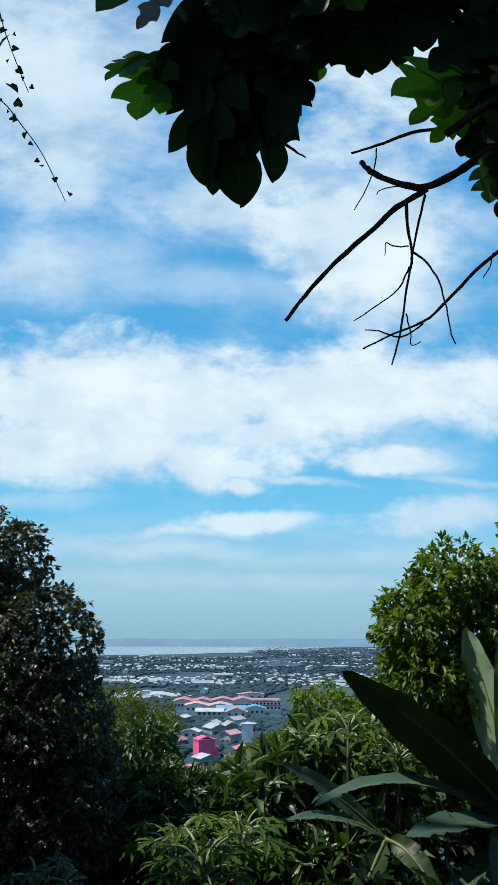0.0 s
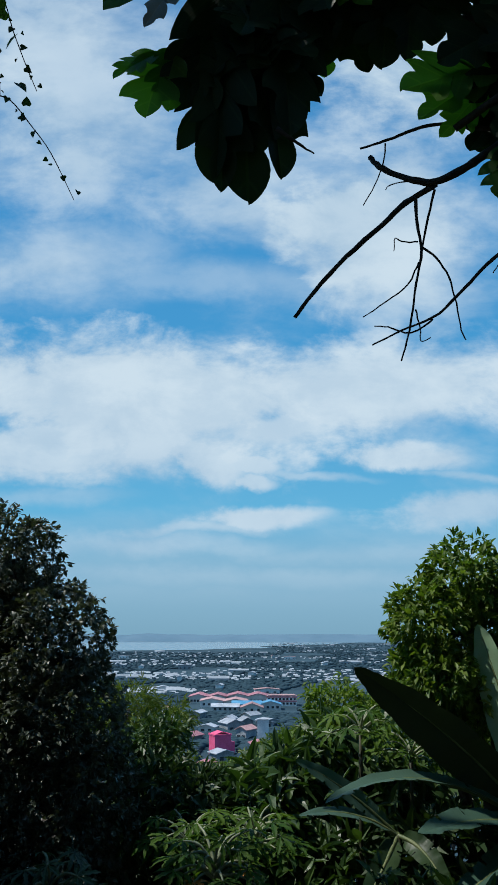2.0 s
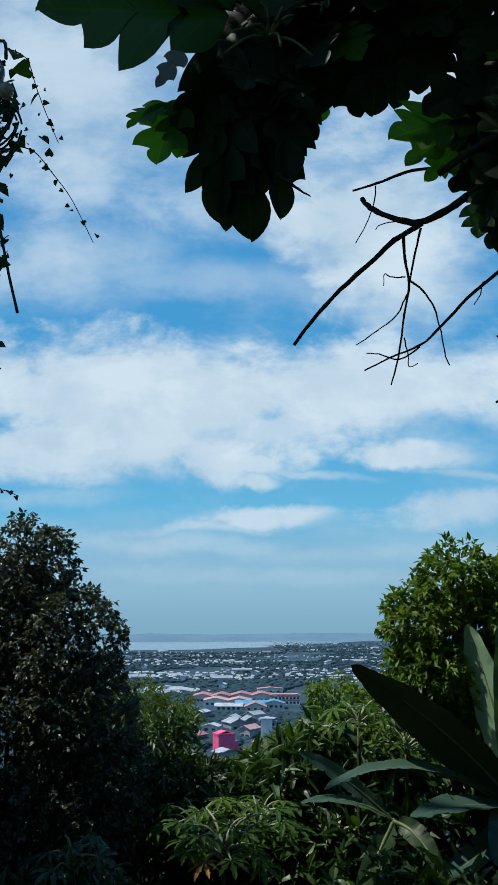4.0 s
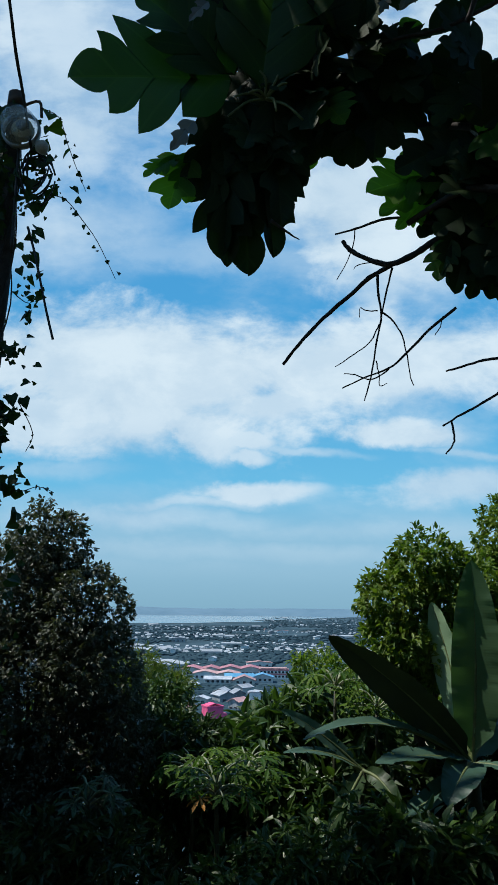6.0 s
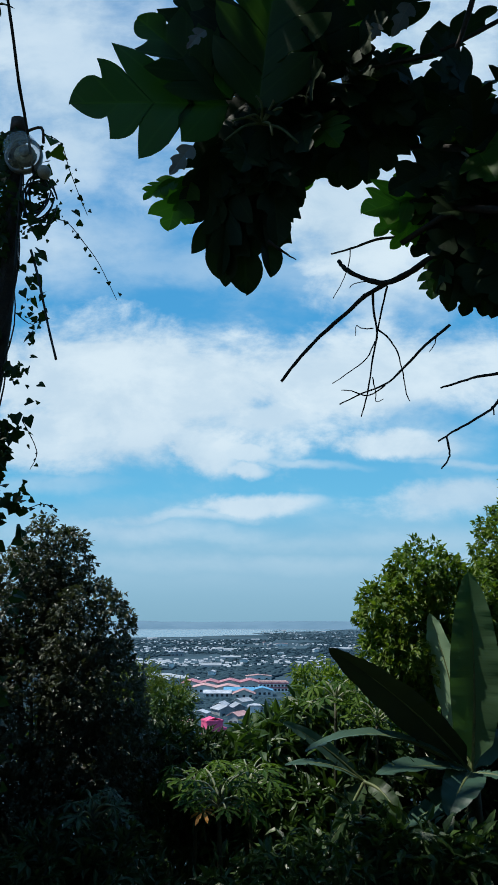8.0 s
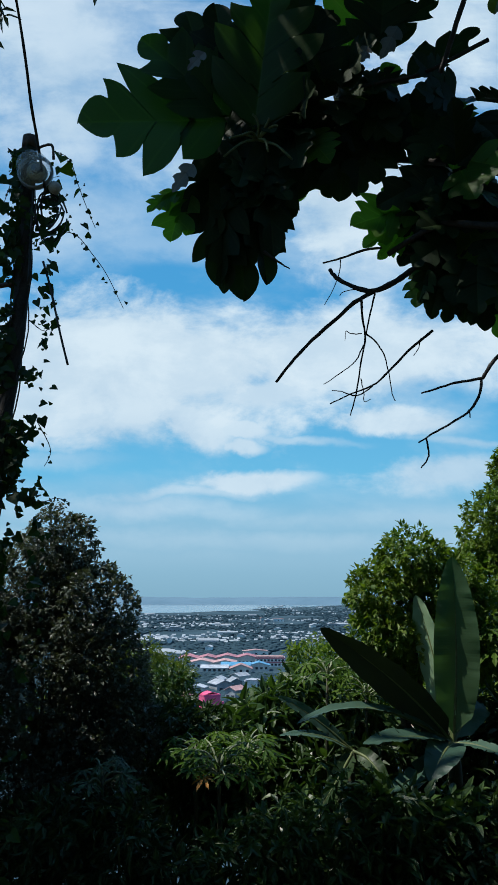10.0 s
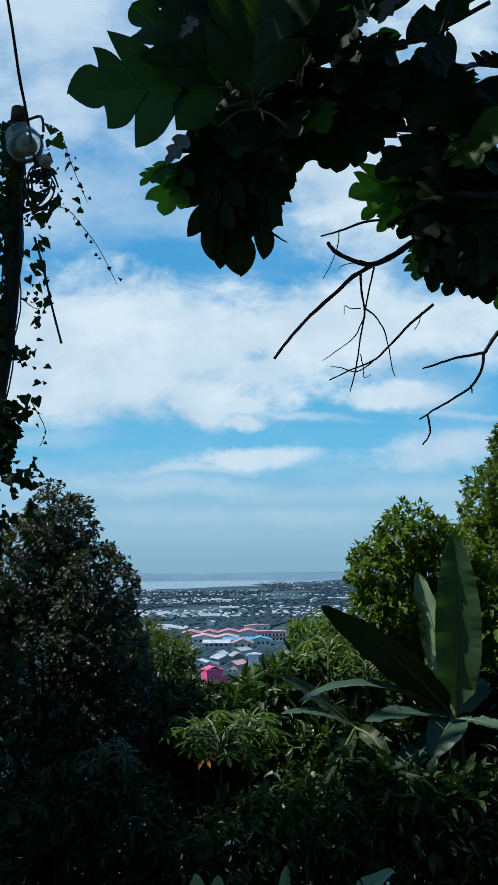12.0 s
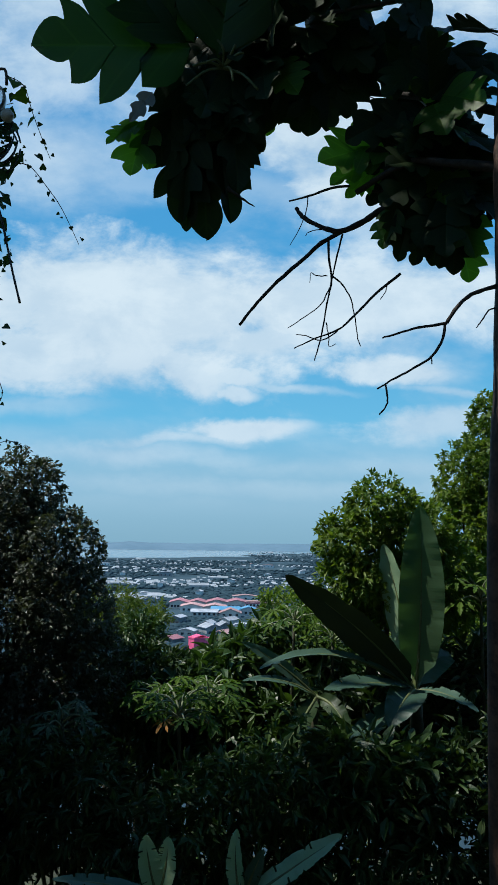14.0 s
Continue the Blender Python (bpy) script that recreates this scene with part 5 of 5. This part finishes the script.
limb("bracket", [(-1.45, 3.36, 4.71), (-1.35, 3.36, 4.74), (-1.33, 3.36, 4.63)], 0.010, 0.010, IRON, pole, "short iron hook", sides=6)
for k, (pts, r) in enumerate((
    ([(-1.36, 3.30, 4.36), (-1.38, 3.12, 4.62), (-1.38, 2.93, 4.76), (-1.38, 2.75, 4.96), (-1.40, 2.57, 5.22), (-1.41, 2.38, 5.35), (-1.45, 2.20, 5.77)], 0.010),
    ([(-1.91, 3.32, 3.86), (-1.79, 3.33, 3.99), (-1.72, 3.33, 4.07), (-1.62, 3.34, 4.12), (-1.54, 3.35, 4.13)], 0.009),
    ([(-1.44, 3.30, 4.39), (-1.44, 3.30, 4.05), (-1.44, 3.30, 3.69)], 0.010),
    ([(-1.35, 3.30, 3.85), (-1.29, 3.29, 3.66), (-1.21, 3.29, 3.34), (-1.15, 3.28, 3.13)], 0.0085),
)):
    limb("cable", pts, r, r, RUBBER, pole, "black cable", sides=6, seed=k)
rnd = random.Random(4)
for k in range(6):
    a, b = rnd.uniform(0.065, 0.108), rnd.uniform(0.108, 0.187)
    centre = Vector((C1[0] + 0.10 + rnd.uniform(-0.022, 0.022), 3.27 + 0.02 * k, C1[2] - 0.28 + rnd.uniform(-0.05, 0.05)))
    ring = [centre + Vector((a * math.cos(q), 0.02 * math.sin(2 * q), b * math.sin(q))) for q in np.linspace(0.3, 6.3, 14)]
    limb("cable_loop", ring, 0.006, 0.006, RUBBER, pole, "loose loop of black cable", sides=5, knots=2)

vine = thing("climbing_vine", "climbing vine with small heart-shaped leaves covering the pole", "vine")
HEART_SHAPE = [(0, 0, 0), (0.34, -0.14, 0.05), (0.52, 0.16, 0.08), (0.30, 0.58, 0.02), (0, 1.0, -0.12), (-0.30, 0.58, 0.02), (-0.52, 0.16, 0.08), (-0.34, -0.14, 0.05), (0, 0.4, -0.02)]
HEART_FACES = [[8, 0, 1], [8, 1, 2], [8, 2, 3], [8, 3, 4], [8, 4, 5], [8, 5, 6], [8, 6, 7], [8, 7, 0]]
rs = np.random.RandomState(31)


def heart_leaves(name, spots, lo, hi, mat, label=""):
    v, f = [], []
    h = np.array(HEART_SHAPE)
    for q in spots:
        way_ = Vector((rs.normal() * 0.7, rs.normal() * 0.4 - 0.2, -0.6 + rs.normal() * 0.5))
        m = np.array(aimed(q, Vector(q) + way_.normalized() * rs.uniform(lo, hi), (rs.normal() * 0.6, -1, rs.normal() * 0.5)))
        n = len(v)
        v += list(h @ m[:3, :3].T + m[:3, 3])
        f += [[n + k for k in t] for t in HEART_FACES]
    return hung(name, mesh_of(name, np.array(v), f, mat, False), vine, label)


line = [Vector(p) for p in POLE]


def on_pole(z):
    for a, b in zip(line, line[1:]):
        if a.z <= z <= b.z:
            return a.lerp(b, (z - a.z) / (b.z - a.z))
    return line[-1]


spots = []
for i in range(4000):
    z = rs.uniform(-0.6, 4.75)
    q = on_pole(z)
    wide_ = 0.085 if z > 2.4 else 0.13
    o_ = rs.normal() * wide_ + 0.025
    if noise.noise(Vector((o_ * 7.0, z * 3.2, 5.0))) < -0.04 + 0.12 * (z > 3.4):
        continue
    spots.append(q + Vector((o_, rs.normal() * 0.07, 0)))
for i in range(60):
    spots.append(Vector(C1) + Vector((rs.normal() * 0.09 + 0.04, rs.normal() * 0.05 + 0.05, -0.35 + rs.normal() * 0.12)))
heart_leaves("foliage", spots[::3], 0.055, 0.090, LEAF_VINE)
heart_leaves("foliage", [q for k, q in enumerate(spots) if k % 3], 0.022, 0.055, LEAF_VINE)
for k in range(5):
    zs = np.linspace(-1.0, 4.6, 15)
    limb("runner", [on_pole(z) + Vector((0.065 * math.cos(z * 3 + k * 1.3), 0.065 * math.sin(z * 3 + k * 1.3), 0)) for z in zs], 0.008, 0.004, DEAD_WOOD, vine, seed=k, sides=5, knots=3)
for k, pts in enumerate((
    [(-1.23, 3.35, 4.09), (-1.14, 3.36, 4.06), (-1.04, 3.38, 3.94), (-0.94, 3.39, 3.80), (-0.82, 3.40, 3.56)],
    [(-1.34, 3.35, 4.69), (-1.22, 3.36, 4.63), (-1.16, 3.38, 4.46), (-1.09, 3.39, 4.28), (-1.03, 3.40, 4.14)],
    [(-1.35, 3.35, 2.77), (-1.26, 3.38, 2.59), (-1.30, 3.40, 2.48)],
    [(-1.40, 3.35, 2.29), (-1.31, 3.37, 2.24), (-1.21, 3.38, 2.27), (-1.12, 3.40, 2.24)],
    [(-1.44, 3.35, 3.46), (-1.33, 3.38, 3.39), (-1.26, 3.40, 3.52)],
    [(-1.57, 3.35, 4.59), (-1.63, 3.38, 4.43), (-1.67, 3.40, 4.31)],
    [(-1.61, 3.35, 3.19), (-1.69, 3.38, 3.08), (-1.73, 3.40, 2.93)],
)):
    limb("tendril", pts, 0.0035, 0.002, DEAD_WOOD, vine, "thin hanging tendril", seed=k, sides=5, knots=4)
    pts = [Vector(p) for p in pts]
    spread_ = [a.lerp(b, s) + Vector((rs.normal() * 0.018, 0, rs.normal() * 0.018)) for a, b in zip(pts, pts[1:]) for s in (0.15, 0.5, 0.85)]
    heart_leaves("foliage", spread_, 0.014, 0.042, LEAF_VINE)
# papaya tone reused to paint sun onto a few vine leaves
heart_leaves("foliage", [Vector(p) for p in ((-1.60, 3.33, 4.66), (-1.60, 3.33, 4.58), (-1.61, 3.33, 3.86), (-1.65, 3.33, 3.94), (-1.27, 3.33, 4.64), (-1.19, 3.33, 4.54), (-1.13, 3.33, 4.39), (-1.65, 3.33, 3.22))], 0.07, 0.10, LEAF_PAPAYA, "bright sunlit vine leaves")

# ---- sprigs of a neighbouring tree reaching in from above ----
over = thing("overhanging_tree", "neighbouring tree whose dark leafy sprigs hang into view", "tree")
limb("trunk", [(-4.2, 4.6, ground_z(-4.2, 4.6) - 0.3), (-4.1, 4.6, 3.0), (-3.9, 4.6, 6.0), (-3.5, 4.6, 8.0)], 0.16, 0.08, BARK, over, sides=10)
limb("limb", [(-3.95, 4.6, 5.9), (-3.4, 4.7, 7.4), (-2.4, 4.9, 8.1), (-1.2, 4.9, 8.2), (-0.3, 4.8, 8.0)], 0.07, 0.02, BARK, over)
base_, way2 = [], []
for k, pts in enumerate((
    [(-2.3, 4.9, 8.1), (-1.46, 4.60, 7.64), (-1.41, 4.60, 7.27), (-1.34, 4.60, 7.06)],
    [(-1.8, 4.9, 8.15), (-0.96, 4.60, 7.63), (-0.85, 4.60, 7.32), (-0.80, 4.60, 7.21)],
    [(-2.9, 4.8, 7.8), (-2.43, 4.60, 7.53), (-2.30, 4.60, 7.05), (-2.15, 4.60, 6.72)],
    [(-2.9, 4.8, 7.8), (-2.52, 4.60, 7.17), (-2.41, 4.60, 6.75), (-2.29, 4.60, 6.52)],
    [(-2.0, 4.9, 8.1), (-1.71, 4.60, 7.77), (-1.59, 4.60, 7.46), (-1.53, 4.60, 7.30)],
    [(-0.4, 4.8, 8.0), (0.14, 4.60, 7.61), (0.19, 4.60, 7.37), (0.26, 4.60, 7.18)],
)):
    limb("twig", pts, 0.014, 0.005, BARK, over, sides=6, seed=k)
    for a, b in zip(pts[1:], pts[2:]):
        a, b = Vector(a), Vector(b)
        for i in range(26):
            base_.append(a.lerp(b, rs.rand()))
            way2.append((rs.normal() * 0.9, rs.normal() * 0.7, -0.7 + rs.normal() * 0.5))
base_, way2 = np.array(base_), np.array(way2)
# its high crown, out of view, added to shade the bank and the spray
cb = [((-3.9, 3.5, 8.6), (1.3, 0.9, 0.8)), ((-5.4, 3.5, 8.2), (1.4, 0.9, 0.9)), ((-6.6, 3.9, 8.0), (1.2, 1.0, 0.9)), ((-2.7, 3.1, 7.7), (1.3, 1.1, 0.6)), ((-1.7, 2.4, 8.2), (1.1, 1.1, 0.6))]
v, f = crown(cb, 300, 8, 0.20, 0.07, 95)
hung("crown", mesh_of("crown", v, f, LEAF_DARK, False), over)
L = rs.uniform(0.11, 0.20, len(base_))
v, f = many_leaves(base_, way2, np.array([0, 0, 1.0]) + rs.normal(size=(len(base_), 3)) * 0.4, L, L * 0.34)
hung("foliage", mesh_of("foliage", v, f, LEAF_DARK, False), over)

# ---- unseen trees on the slope behind the path, added to block sky light ----
for k, (x, y) in enumerate(((-3.4, -7.0), (0.2, -8.0), (3.6, -6.8), (6.4, -2.5))):
    z = ground_z(x, y)
    tree("tree", "unseen dark tree above the path, added to block sky light", "tree",
         [((x, y, z + 5.2), (1.9, 1.4, 1.8)), ((x - 1.0, y + 0.3, z + 3.2), (1.5, 1.2, 1.5)), ((x + 1.1, y, z + 3.0), (1.5, 1.2, 1.6)), ((x, y + 0.4, z + 1.4), (1.7, 1.0, 1.3))],
         (x, y - 0.2, z - 0.2), LEAF_DARK, 190, 8, 0.26, 0.11, 700 + k, 0.16, "trees above the path")

# dense unseen growth added on both sides of the path to darken the bank
tree("tree", "unseen dark-leaved tree beside the pole, added to block light", "tree",
     [((-4.3, 4.2, 4.0), (0.9, 1.2, 2.0)), ((-4.1, 5.1, 1.4), (0.8, 0.9, 1.6)), ((-4.3, 3.2, 1.2), (0.9, 1.2, 1.7)), ((-4.4, 1.6, 2.2), (1.0, 1.2, 2.2))],
     (-4.6, 4.0, ground_z(-4.6, 4.0) - 0.2), LEAF_DARK, 330, 8, 0.20, 0.085, 811, 0.14)
tree("tree", "unseen dark-leaved tree beyond the breadfruit trunk, added to block light", "tree",
     [((4.3, 3.6, 3.6), (0.9, 1.2, 2.0)), ((4.4, 4.8, 1.0), (0.9, 1.0, 1.6)), ((4.3, 2.2, 1.4), (0.9, 1.2, 1.8)), ((4.5, 0.4, 2.2), (1.0, 1.2, 2.2))],
     (4.6, 3.6, ground_z(4.6, 3.6) - 0.2), LEAF_DARK, 330, 8, 0.20, 0.085, 815, 0.14)
